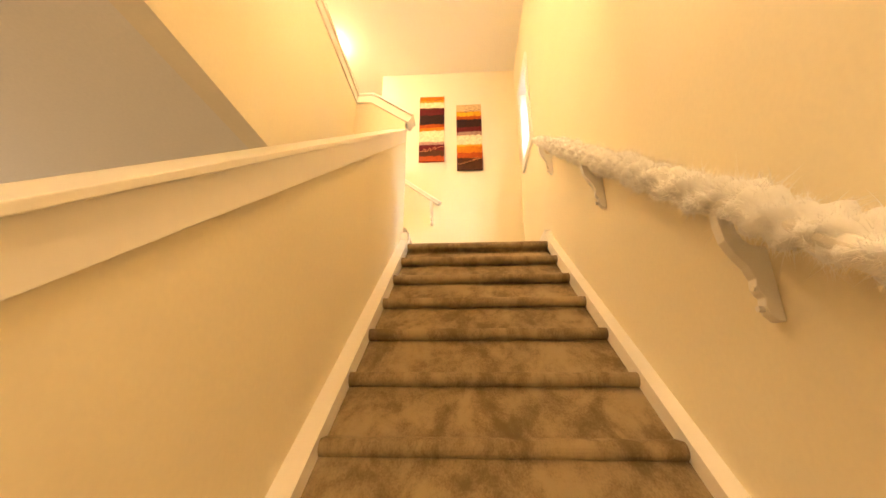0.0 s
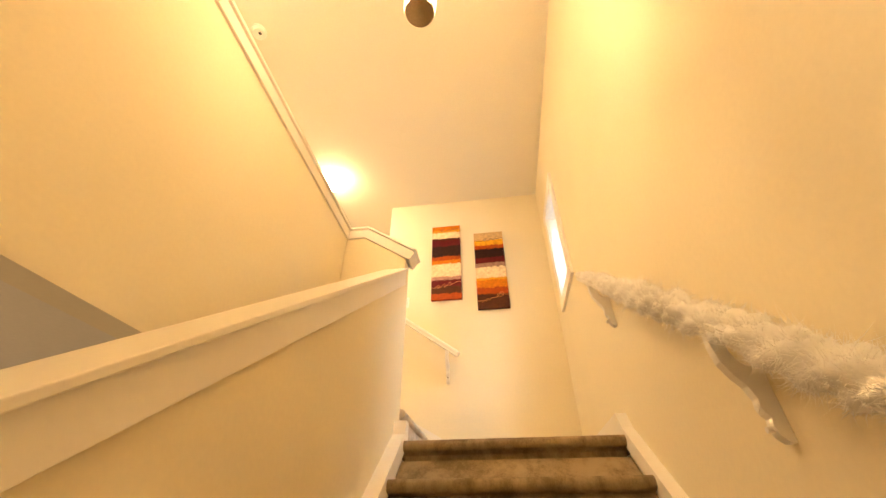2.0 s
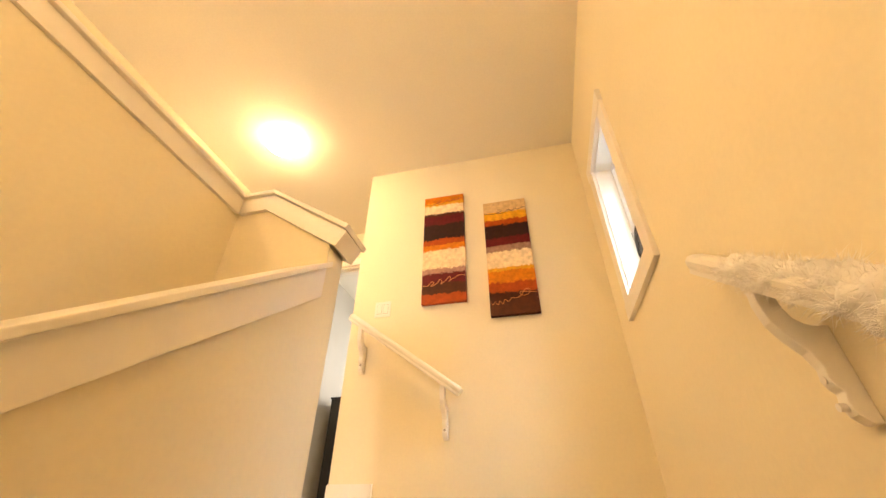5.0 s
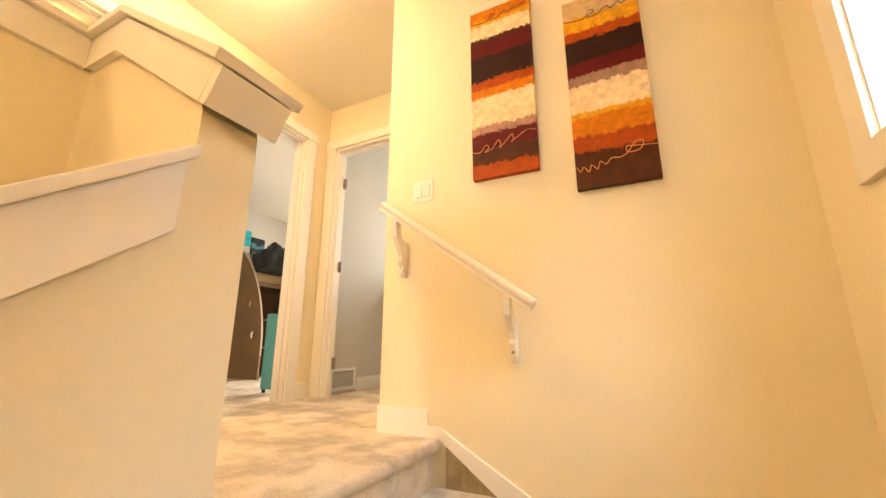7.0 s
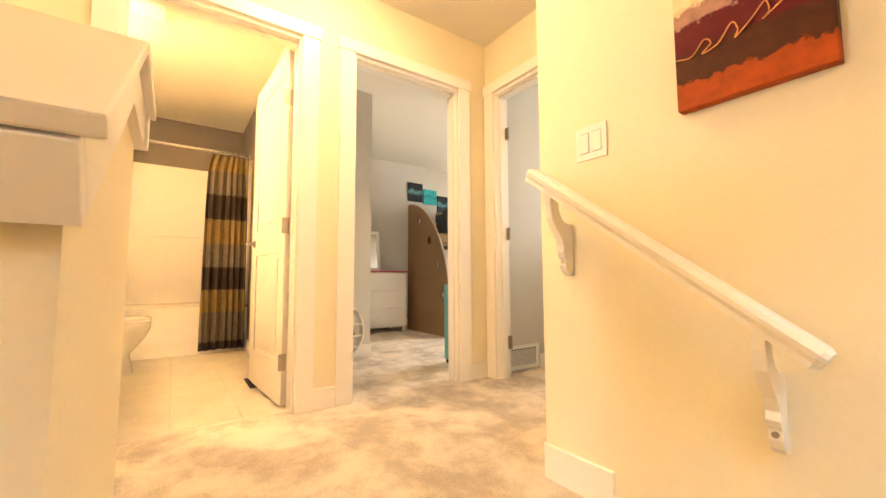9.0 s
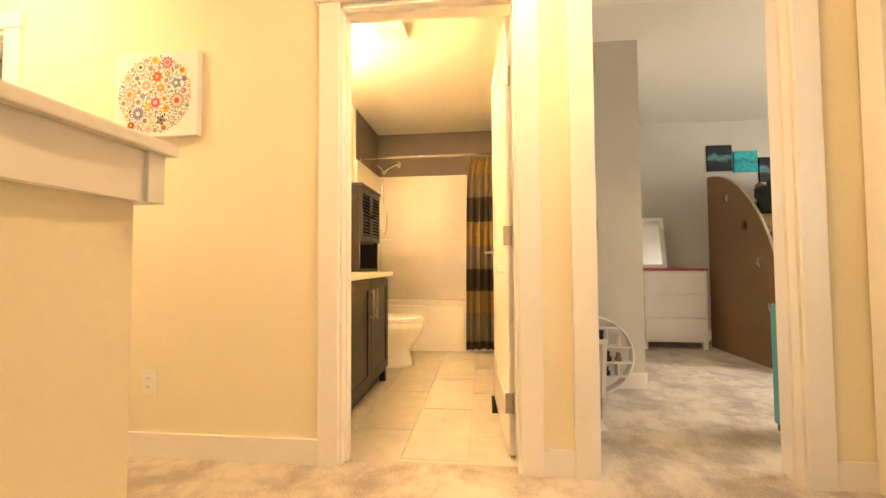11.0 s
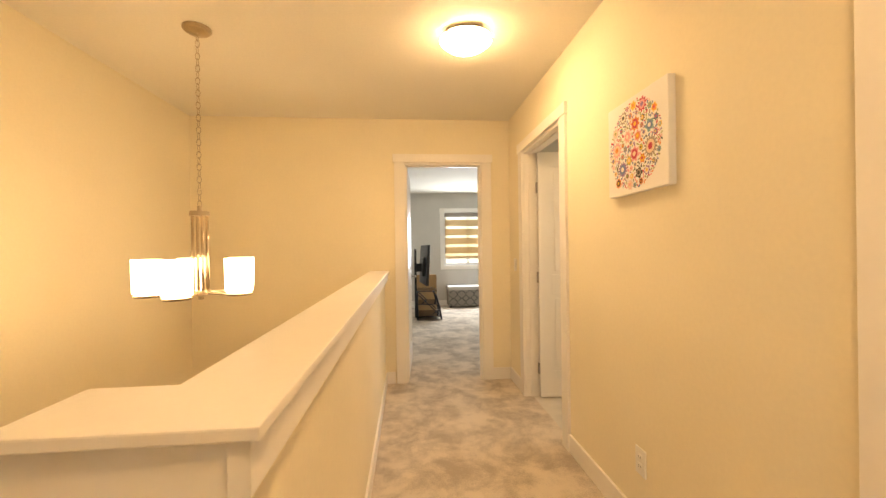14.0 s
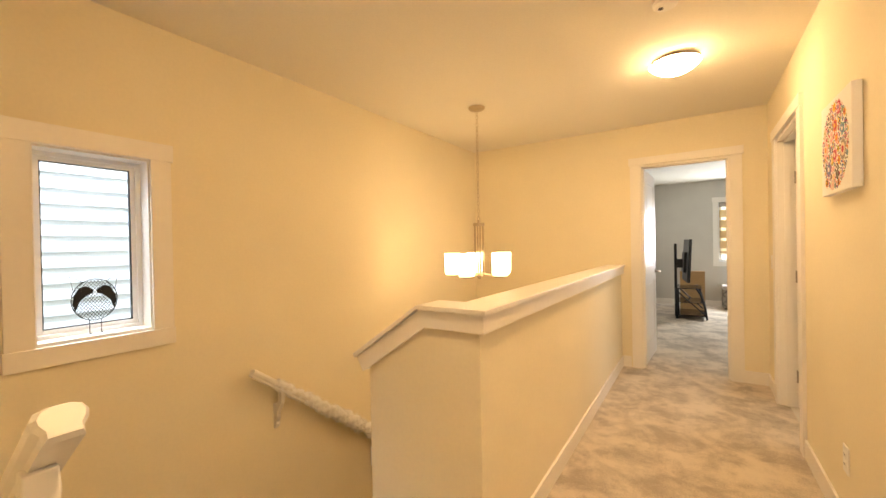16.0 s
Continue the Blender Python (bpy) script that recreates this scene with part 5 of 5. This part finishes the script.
def curtain():
    r = thing("curtain_rod", -4.1, 3.3, 2.005, "thin chrome shower curtain rod", "curtain rod")
    bm = bmesh.new()
    tube(bm, [(-4.1, BATH_S + 0.035, 2.005), (-4.1, BATH_N - 0.025, 2.005)], 0.0125, 12)
    part("bar", bm, CHROME, r, smooth=True)
    for y in (BATH_S + 0.035, BATH_N - 0.034):
        bm = bmesh.new()
        tube(bm, [(-4.1, y, 2.005), (-4.1, y + 0.009, 2.005)], 0.026, 16)
        part("flange", bm, CHROME, r)
    d = thing("shower_curtain", -4.08, 3.84, 0.04, "shower curtain striped in gold, taupe and dark brown, drawn aside", "curtain")
    z0, z1 = 0.04, 1.975
    mat = bands("striped_curtain", "z", z0, z1, soft_stops([(0.04, BROWN_CLOTH), (0.185, TAUPE_CLOTH), (0.297, GOLD_CLOTH), (0.41, BROWN_CLOTH), (0.53, TAUPE_CLOTH), (0.656, GOLD_CLOTH), (0.785, BROWN_CLOTH), (0.91, TAUPE_CLOTH), (1.0, GOLD_CLOTH)], 0.003), 0.002, rough=0.7, mottle=0.12)
    bm = bmesh.new()
    cols, rws = 110, 26
    grid = []
    for j in range(rws + 1):
        v = j / rws
        z = z0 + (z1 - z0) * v
        row = []
        for i in range(cols + 1):
            u = i / cols
            ystart = 3.645 + 0.03 * (v ** 3) + (0.035 if v > 0.93 else 0) * (v - 0.93) / 0.07
            y = ystart + (BATH_N - 0.035 - ystart) * u
            f = u * 6.3 + 0.22 * math.sin(8 * u + 0.7 * v)
            x = -4.075 + 0.045 * (1 - v) + (0.03 + 0.012 * (1 - v)) * math.sin(2 * math.pi * f) + 0.01 * math.sin(2 * math.pi * f * 2.3 + 2 * v) + 0.012 * math.sin(9 * u + 3 * v)
            row.append(bm.verts.new((x, y + 0.008 * math.sin(4 * math.pi * f), z - 0.012 * (math.cos(2 * math.pi * f) * 0.5 + 0.5) * (v > 0.97))))
        grid.append(row)
    for a, b in zip(grid, grid[1:]):
        for i in range(cols):
            bm.faces.new((a[i], a[i + 1], b[i + 1], b[i]))
    cl = part("cloth", bm, mat, d, smooth=True)
    sol = cl.modifiers.new("thick", "SOLIDIFY")
    sol.thickness = 0.0025
    for k in range(8):
        y = 3.68 + k * 0.046
        bm = bmesh.new()
        tube(bm, [(-4.1 + 0.021 * math.sin(q), y, 1.995 + 0.024 * math.cos(q)) for q in [2 * math.pi * j / 14 for j in range(14)]], 0.0022, 6, closed=True)
        part("ring", bm, CHROME, d, "chrome curtain ring")
    return d


curtain()


def exhaust_fan():
    x0, x1, y0, y1, z = -2.815, -2.57, 3.035, 3.315, CEILING
    d = thing("exhaust_fan", -2.73, 3.17, z, "white square exhaust fan grille on the bathroom ceiling", "vent")
    part("cover", boxes((x0, x1, y0, y1, z - 0.03, z - 0.018)), PLASTIC, d, bevel=0.004)
    part("neck", boxes((x0 + 0.03, x1 - 0.03, y0 + 0.03, y1 - 0.03, z - 0.018, z)), PLASTIC, d)
    for k in range(9):
        y = y0 + 0.06 + k * 0.024
        part("slat", boxes((x0 + 0.05, x1 - 0.05, y, y + 0.007, z - 0.033, z - 0.0302)), PLASTIC, d)
    return d


exhaust_fan()


def floor_register():
    x0, x1, y0, y1, z = -2.79, -2.50, 3.87, 3.965, 0.0
    d = thing("floor_register", -2.65, 3.92, 0, "dark metal floor register beside the bathroom door", "vent")
    part("plate", boxes((x0, x1, y0, y1, z, z + 0.005)), BLACK_METAL, d, bevel=0.001)
    for k in range(16):
        x = x0 + 0.02 + k * 0.0158
        part("slat", boxes((x, x + 0.006, y0 + 0.015, y1 - 0.015, z + 0.005, z + 0.007)), BLACK_METAL, d)
    return d


floor_register()

# ---- kids bedroom ----
def dresser():
    x0, x1, y0, y1 = -4.80, -4.35, 5.45, 6.08
    d = thing("dresser", -4.6, 5.8, 0, "white three-drawer dresser with a dark pink top", "dresser")
    part("body", boxes((x0, x1, y0, y1, 0.075, 0.80)), WHITE_WOOD, d, bevel=0.003)
    part("top", boxes((x0 - 0.005, x1 + 0.012, y0 - 0.01, y1 + 0.01, 0.801, 0.821)), PINK, d, "dark pink top", bevel=0.003)
    for y in (y0 + 0.005, y1 - 0.045):
        for x in (x0 + 0.005, x1 - 0.045):
            part("leg", boxes((x, x + 0.04, y, y + 0.04, 0.0, 0.075)), WHITE_WOOD, d)
    for z in (0.1, 0.335, 0.57):
        w = part("drawer", boxes((x1, x1 + 0.018, y0 + 0.015, y1 - 0.015, z, z + 0.215)), WHITE_WOOD, d, bevel=0.003)
        for y in (y0 + 0.15, y1 - 0.15):
            bm = bmesh.new()
            tube(bm, [(x1 + 0.018, y, z + 0.11), (x1 + 0.032, y, z + 0.11), (x1 + 0.045, y, z + 0.11)], [0.006, 0.009, 0.014], 10)
            part("knob", bm, PLASTIC, w, "small white knob")
    m = thing("table_mirror", -4.6, 5.6, 0.822, "white framed mirror leaning on the dresser", "mirror")
    mm = pose(-4.60, 5.60, 0.822, 0, -8, 0)
    for r in ((0, 0.025, -0.2, -0.16, 0, 0.56), (0, 0.025, 0.16, 0.2, 0, 0.56), (0, 0.025, -0.16, 0.16, 0, 0.04), (0, 0.025, -0.16, 0.16, 0.52, 0.56)):
        bm = boxes(r)
        bm.transform(mm)
        part("frame", bm, WHITE_WOOD, m, bevel=0.002)
    bm = boxes((0.005, 0.012, -0.16, 0.16, 0.04, 0.52))
    bm.transform(mm)
    part("glass", bm, MIRROR, m, "mirror glass")
    for z in (0.08, 0.2, 0.32, 0.44):
        for y in (-0.18, 0.18):
            bm = bmesh.new()
            lathe([(0, 0), (0.012, 0), (0.010, 0.01), (0, 0.014)], 12, bm)
            bm.transform(mm @ pose(0.025, y, z, 0, 90, 0))
            part("bulb", bm, PLASTIC, m, "small round unlit bulb")
    return d


dresser()


def holed_panel(pts, holes, y0, y1, r=0.042):
    """A flat board across y with round holes through it."""
    bm = bmesh.new()
    vs = [bm.verts.new((x, y0, z)) for x, z in pts]
    edges = [bm.edges.new((vs[k], vs[(k + 1) % len(vs)])) for k in range(len(vs))]
    for hx, hz in holes:
        ring = [bm.verts.new((hx + r * math.cos(q), y0, hz + r * 1.15 * math.sin(q))) for q in [2 * math.pi * k / 18 for k in range(18)]]
        edges += [bm.edges.new((ring[k], ring[(k + 1) % 18])) for k in range(18)]
    bmesh.ops.triangle_fill(bm, use_beauty=True, edges=edges)
    out = bmesh.ops.extrude_face_region(bm, geom=list(bm.faces))
    for v in [g for g in out["geom"] if isinstance(g, bmesh.types.BMVert)]:
        v.co.y = y1
    bmesh.ops.recalc_face_normals(bm, faces=bm.faces)
    return bm


def loft_bed():
    d = thing("loft_bed", -4.0, 6.6, 0, "brown board loft bed with a curved side panel and round holes", "bed")
    arc = [(-3.49 - 1.03 * (1 - math.cos(q)), 0.27 + 1.51 * math.sin(q)) for q in [math.pi / 2 * k / 16 for k in range(17)]]
    pts = [(-4.525, 0.0), (-3.49, 0.0)] + arc
    holes = [(-4.215, 1.515), (-3.95, 1.222), (-3.77, 0.885), (-3.65, 0.508)]
    part("side_panel", holed_panel(pts, holes, 6.2, 6.222), BOARD, d, "brown side panel with round holes")
    bm = bmesh.new()
    tube(bm, [(x, 6.211, z) for x, z in arc], 0.0115, 6)
    part("panel_edge", bm, BOARD_EDGE, d, "pale worn board edge")
    part("back_panel", boxes((-4.86, -3.32, 7.15, 7.172, 0.0, 1.72)), BOARD, d, "tall plain brown back panel", bevel=0.002)
    part("platform", boxes((-4.42, -3.9, 6.246, 7.149, 1.15, 1.19)), BOARD, d)
    part("mattress", boxes((-4.42, -3.85, 6.26, 7.13, 1.191, 1.32)), TAN_CLOTH, d, "tan covered mattress", bevel=0.03)
    part("post", boxes((-3.46, -3.40, 7.08, 7.148, 0.0, 1.0)), BOARD, d)
    for z in (0.35, 0.7):
        part("shelf", boxes((-3.85, -3.42, 6.5, 7.14, z, z + 0.02)), WHITE_WOOD, d, "white shelf board")
    for k, (x, y, z, s, mat, name, lab) in enumerate(((-3.75, 6.55, 1.33, 0.26, DARK_CLOTH, "blanket", "dark crumpled blanket on the loft bed"), (-4.12, 6.75, 1.33, 0.26, TAN_CLOTH, "blanket", "tan crumpled blanket on the loft bed"), (-3.6, 6.75, 0.72, 0.22, DARK_CLOTH, "blanket", "dark folded blanket on the shelf"))):
        bm = bmesh.new()
        bmesh.ops.create_icosphere(bm, subdivisions=4, radius=1)
        for v in bm.verts:
            n = noise.noise(v.co * 2.1 + Vector((k * 7, 0, 0))) * 0.35 + noise.noise(v.co * 5.3) * 0.14
            v.co = Vector((v.co.x * s * (1 + n), v.co.y * s * 1.1 * (1 + n), max(0, v.co.z + 0.45) * s * 0.95 * (1 + n)))
            v.co += Vector((x, y, z))
        b = mesh_object(name, bm, mat, smooth=True)
        tagged(b, lab, "blanket")
    return d


loft_bed()


def wall_canvas(y0, y1, z0, z1, rows, label):
    d = thing("wall_canvas", -4.89, y0, z0, label, "picture", group="canvases over the loft bed")
    part("canvas", boxes((-4.889, -4.862, y0, y1, z0, z1)), bands("canvas_paint", "z", z0, z1, soft_stops(rows, 0.05), 0.5, cross=9.0), d, bevel=0.002)
    return d


wall_canvas(6.40, 6.66, 1.93, 2.225, [(0.4, (0.02, 0.03, 0.035)), (0.6, (0.1, 0.24, 0.26)), (1.0, (0.025, 0.03, 0.035))], "small dark canvas with pale teal streaks")
wall_canvas(6.68, 6.93, 1.91, 2.15, [(0.45, (0.03, 0.36, 0.38)), (0.55, (0.02, 0.2, 0.22)), (1.0, (0.04, 0.42, 0.43))], "small teal canvas with a darker middle")
wall_canvas(6.95, 7.19, 1.79, 2.07, [(0.4, (0.02, 0.03, 0.035)), (0.6, (0.08, 0.2, 0.22)), (1.0, (0.02, 0.026, 0.03))], "small dark canvas with teal marks")


def teal_table():
    d = thing("folded_table", -2.28, 5.365, 0, "teal folded play table standing on edge by the door", "table")
    part("tabletop", boxes((-2.42, -2.2, 5.365, 5.395, 0.03, 0.66)), TEAL, d, bevel=0.006)
    for x in (-2.40, -2.225):
        part("foot", boxes((x, x + 0.02, 5.369, 5.391, 0.0, 0.03)), BLACK, d, "black rubber foot")
    part("folded_leg", boxes((-2.38, -2.24, 5.396, 5.41, 0.1, 0.13)), BLACK_METAL, d)
    return d


teal_table()


def round_shelf():
    d = thing("round_shelf", -2.9, 4.56, 0, "round white wall shelf with uneven shelves standing on the floor", "shelf")
    x0, x1, cy, r = -2.95, -2.87, 4.56, 0.264
    rings = []
    bm = bmesh.new()
    for rad, x in ((r, x0), (r, x1), (r - 0.012, x1), (r - 0.012, x0)):
        rings.append([bm.verts.new((x, cy + rad * math.cos(q), r + rad * math.sin(q))) for q in [2 * math.pi * k / 56 for k in range(56)]])
    for k in range(4):
        lo, hi = rings[k], rings[(k + 1) % 4]
        for j in range(56):
            bm.faces.new((lo[j], lo[(j + 1) % 56], hi[(j + 1) % 56], hi[j]))
    bmesh.ops.recalc_face_normals(bm, faces=bm.faces)
    part("ring", bm, WHITE_WOOD, d)
    levels = [r + 0.225 * v for v in (0.83, 0.25, -0.2, -0.62)]
    for z in levels:
        w = math.sqrt((r - 0.01) ** 2 - (z - r) ** 2)
        part("shelf", boxes((x0 + 0.002, x1 - 0.002, cy - w, cy + w, z - 0.005, z + 0.005)), WHITE_WOOD, d)
    for y, top, low in ((cy + 0.09, levels[0], levels[1]), (cy + 0.17, levels[0] - 0.05, levels[1]), (cy - 0.08, levels[0], levels[1]), (cy + 0.02, levels[1], levels[2]), (cy + 0.16, levels[2], levels[3]), (cy - 0.05, levels[2], levels[3])):
        part("divider", boxes((x0 + 0.003, x1 - 0.003, y - 0.005, y + 0.005, low + 0.0055, top - 0.0055)), WHITE_WOOD, d)
    for y, z, w, h, mat, lab in ((cy + 0.09, levels[2], 0.035, 0.07, DARK_CLOTH, "small dark figurine on the round shelf"), (cy + 0.17, levels[2], 0.022, 0.055, TAN_CLOTH, "small tan figurine on the round shelf"), (cy + 0.08, levels[3], 0.035, 0.065, DARK_CLOTH, "small dark figurine on the round shelf")):
        bm = lathe([(0, 0), (w, 0.002), (w * 1.05, h * 0.3), (w * 0.6, h * 0.6), (w * 0.75, h * 0.8), (w * 0.4, h), (0, h * 1.02)], 14)
        bm.transform(pose(x0 + 0.04, y, z + 0.005))
        tagged(mesh_object("figurine", bm, mat, smooth=True), lab, "figurine")
    f = thing("picture_frame", -2.8, 4.5, 0, "black picture frame with a grey mat leaning on the wall", "frame")
    for k, (x, mat) in enumerate(((-2.80, BLACK), (-2.72, WHITE_WOOD))):
        if k:
            f = thing("picture_frame", x, 4.47, 0, "thin white picture frame leaning with the others", "frame")
        mm = pose(x, 4.44, 0.0, 0, 9, 0)
        h = 0.47 - 0.05 * k
        for r in ((0, 0.018, -0.14, -0.115, 0, h), (0, 0.018, 0.115, 0.14, 0, h), (0, 0.018, -0.115, 0.115, 0, 0.025), (0, 0.018, -0.115, 0.115, h - 0.025, h)):
            bm = boxes(r)
            bm.transform(mm)
            part("frame", bm, mat, f)
        bm = boxes((0.003, 0.009, -0.115, 0.115, 0.025, h - 0.025))
        bm.transform(mm)
        part("picture", bm, GREY, f, "plain grey picture")
    b = thing("peg_board", -2.35, 4.44, 0, "white plastic peg board with small dark holes on the carpet", "peg board")
    mm = pose(-2.42, 4.40, 0.012, 0, 14, 8)
    bm = boxes((-0.12, 0.12, -0.05, 0.06, 0, 0.02))
    bm.transform(mm)
    part("board", bm, PLASTIC, b, bevel=0.004)
    for u, v in ((-0.06, 0.03), (0.02, -0.02), (0.08, 0.03)):
        bm = bmesh.new()
        lathe([(0, 0.02), (0.008, 0.02), (0.008, 0.0215), (0, 0.0215)], 10, bm, u, v)
        bm.transform(mm)
        part("hole", bm, SLOT, b)
    return d


round_shelf()


def dark_cabinet():
    d = thing("tall_cabinet", -1.35, 6.6, 0, "tall black cabinet against the wall of the small room", "cabinet")
    part("body", boxes((-1.69, -1.03, 6.4, 6.78, 0.06, 1.05)), BLACK, d, bevel=0.004)
    part("top", boxes((-1.70, -1.02, 6.39, 6.79, 1.051, 1.07)), BLACK, d, bevel=0.003)
    part("plinth", boxes((-1.68, -1.04, 6.42, 6.77, 0.0, 0.06)), BLACK, d)
    for x0, x1 in ((-1.68, -1.365), (-1.355, -1.04)):
        w = part("door", boxes((x0, x1, 6.384, 6.399, 0.08, 1.03)), BLACK, d, bevel=0.002)
    return d


dark_cabinet()

# ---- south bedroom ----
def south_window():
    x0, x1, z0, z1, f = -2.75, -1.66, 0.89, 2.07, -4.85
    w = thing("window_2", -2.2, f, z0, "white framed bedroom window", "window", kind="structure")
    part("window_frame", boxes((x0 - 0.09, x0 + 0.005, f, f + 0.019, z0 - 0.09, z1), (x1 - 0.005, x1 + 0.09, f, f + 0.019, z0 - 0.09, z1), (x0 - 0.1, x1 + 0.1, f, f + 0.024, z1 + 0.001, z1 + 0.1)), TRIM, w, "white flat casing", bevel=0.002)
    part("window_sill", boxes((x0 + 0.006, x1 - 0.006, f, f + 0.019, z0 - 0.09, z0 - 0.001)), TRIM, w, bevel=0.002)
    part("sash", boxes((x0, x0 + 0.05, f - 0.11, f - 0.06, z0, z1), (x1 - 0.05, x1, f - 0.11, f - 0.06, z0, z1), (x0 + 0.05, x1 - 0.05, f - 0.11, f - 0.06, z0, z0 + 0.05), (x0 + 0.05, x1 - 0.05, f - 0.11, f - 0.06, z1 - 0.05, z1), (-2.225, -2.185, f - 0.11, f - 0.06, z0 + 0.05, z1 - 0.05)), VINYL, w, "white vinyl sash")
    for a, b in ((x0 + 0.05, -2.225), (-2.185, x1 - 0.05)):
        g = part("pane", boxes((a, b, f - 0.09, f - 0.086, z0 + 0.05, z1 - 0.05)), GLASS, w, "clear glass pane")
        g.visible_shadow = False
    b = thing("window_blind", -2.2, f, z1, "zebra roller blind in cream and sheer bands, half down", "blind")
    part("head_box", boxes((x0 + 0.015, x1 - 0.015, f - 0.055, f - 0.002, z1 - 0.09, z1 - 0.005)), shader("blind_box", (0.35, 0.31, 0.26), 0.6, grain=0.05), b, bevel=0.006)
    z = z1 - 0.095
    cloth = shader("cream_blind_cloth", (0.62, 0.45, 0.24), 0.85, grain=0.05, scale=200)
    sheer = shader("sheer_blind_cloth", (0.8, 0.74, 0.62), 0.85, grain=0.05, scale=200)
    for m, t in ((cloth, 0.35), (sheer, 0.75)):
        m.node_tree.nodes["Principled BSDF"].inputs["Transmission Weight"].default_value = t
        m.node_tree.nodes["Principled BSDF"].inputs["IOR"].default_value = 1.02
    for k in range(9):
        part("band", boxes((x0 + 0.02, x1 - 0.02, f - 0.03, f - 0.028, z - 0.058, z)), sheer if k % 2 == 0 else cloth, b)
        part("band", boxes((x0 + 0.02, x1 - 0.02, f - 0.03, f - 0.028, z - 0.102, z - 0.0585)), cloth, b)
        z -= 0.1025
    part("bottom_bar", boxes((x0 + 0.018, x1 - 0.018, f - 0.036, f - 0.022, z - 0.02, z)), PLASTIC, b, bevel=0.003)
    return w


south_window()


def bench():
    d = thing("storage_bench", -2.15, -4.6, 0, "upholstered storage bench with a dark trellis pattern", "bench")
    x0, x1, y0, y1 = -2.62, -1.70, -4.82, -4.43
    part("body", boxes((x0, x1, y0, y1, 0.03, 0.37)), shader("grey_bench_cloth", (0.3, 0.27, 0.23), 0.9, grain=0.15, scale=200), d, bevel=0.008)
    part("lid", boxes((x0 - 0.006, x1 + 0.006, y0, y1 + 0.006, 0.372, 0.45)), shader("pale_bench_cloth", (0.55, 0.52, 0.48), 0.9, grain=0.12, scale=200), d, "pale padded lid", bevel=0.02)
    for x in (x0 + 0.03, x1 - 0.07):
        for y in (y0 + 0.02, y1 - 0.06):
            part("foot", boxes((x, x + 0.04, y, y + 0.04, 0.0, 0.03)), BLACK, d)
    for k in range(5):
        cx = x0 + 0.1 + k * 0.18
        for cz in (0.115, 0.285):
            pts = []
            for j in range(24):
                q = 2 * math.pi * j / 24
                r = 1 + 0.14 * math.cos(4 * q)
                pts.append((cx + 0.082 * r * math.cos(q), y1 + 0.003, cz + 0.078 * r * math.sin(q)))
            bm = bmesh.new()
            tube(bm, pts, 0.006, 5, closed=True)
            part("pattern_line", bm, DARK_CLOTH, d, "dark trellis pattern line")
    return d


bench()


def tv_stand():
    d = thing("tv_stand", -1.2, -3.3, 0, "black metal and glass television stand", "stand")
    for z, a in ((0.06, 0.0), (0.27, 0.03), (0.5, 0.06)):
        part("shelf", boxes((-1.42 + a, -0.97, -3.75, -3.05 - a, z, z + 0.014)), SCREEN, d, "black glass shelf", bevel=0.003)
    for y in (-3.72, -3.1):
        bm = bmesh.new()
        tube(bm, [(-1.43, y, 0.0), (-1.4, y, 0.2), (-1.34, y, 0.42), (-1.28, y, 0.52)], 0.016, 8)
        part("leg", bm, BLACK_METAL, d, smooth=True)
        bm = bmesh.new()
        tube(bm, [(-1.0, y, 0.0), (-1.0, y, 0.52)], 0.018, 8)
        part("leg", bm, BLACK_METAL, d, smooth=True)
        bm = bmesh.new()
        tube(bm, [(-1.0, y, 0.47), (-1.38, y, 0.1)], 0.01, 8)
        part("brace", bm, BLACK_METAL, d)
    part("back_post", boxes((-1.0, -0.96, -3.46, -3.34, 0.0, 1.27)), BLACK_METAL, d, bevel=0.004)
    t = thing("television", -1.14, -3.4, 0.62, "flat black television on its stand, seen edge-on", "television")
    m = pose(-1.12, -3.4, 0.62, 0, -3, 6)
    bm = boxes((-0.03, 0.012, -0.46, 0.46, 0, 0.72))
    bm.transform(m)
    part("body", bm, BLACK, t, bevel=0.004)
    bm = boxes((-0.034, -0.0302, -0.445, 0.445, 0.02, 0.705))
    bm.transform(m)
    part("screen", bm, SCREEN, t)
    bm = boxes((0.012, 0.05, -0.2, 0.2, 0.15, 0.5))
    bm.transform(m)
    part("back_bulge", bm, BLACK, t, bevel=0.01)
    part("mount", boxes((-1.09, -1.0, -3.45, -3.35, 0.85, 1.0)), BLACK_METAL, t)
    c = thing("cardboard_box", -1.25, -4.2, 0, "brown cardboard box on the floor behind the stand", "box")
    part("box", boxes((-1.42, -1.02, -4.5, -4.1, 0.0, 0.72)), CARD, c, bevel=0.004)
    part("flap", boxes((-1.42, -1.02, -4.1, -4.094, 0.6, 0.74)), CARD, c)
    return d


tv_stand()

# ---- tiles of the bathroom floor ----
bath_floor = bpy.data.objects["floor_bath"]
tile_mesh = None
tw, tl, gap = 0.31, 0.62, 0.004
row = 0
yy = BATH_S + 0.002
while yy < BATH_N - 0.02:
    x = -4.09 - (tl / 2 if row % 2 else 0)
    while x < WEST - 0.065:
        a, b = max(x, -4.09), min(x + tl - gap, WEST - 0.062)
        c = min(yy + tw - gap, BATH_N - 0.002)
        if b - a > 0.02:
            bm = boxes((a, b, yy, c, -0.006, -0.001))
            part("tile", bm, TILE, bath_floor)
        x += tl
    yy += tw
    row += 1
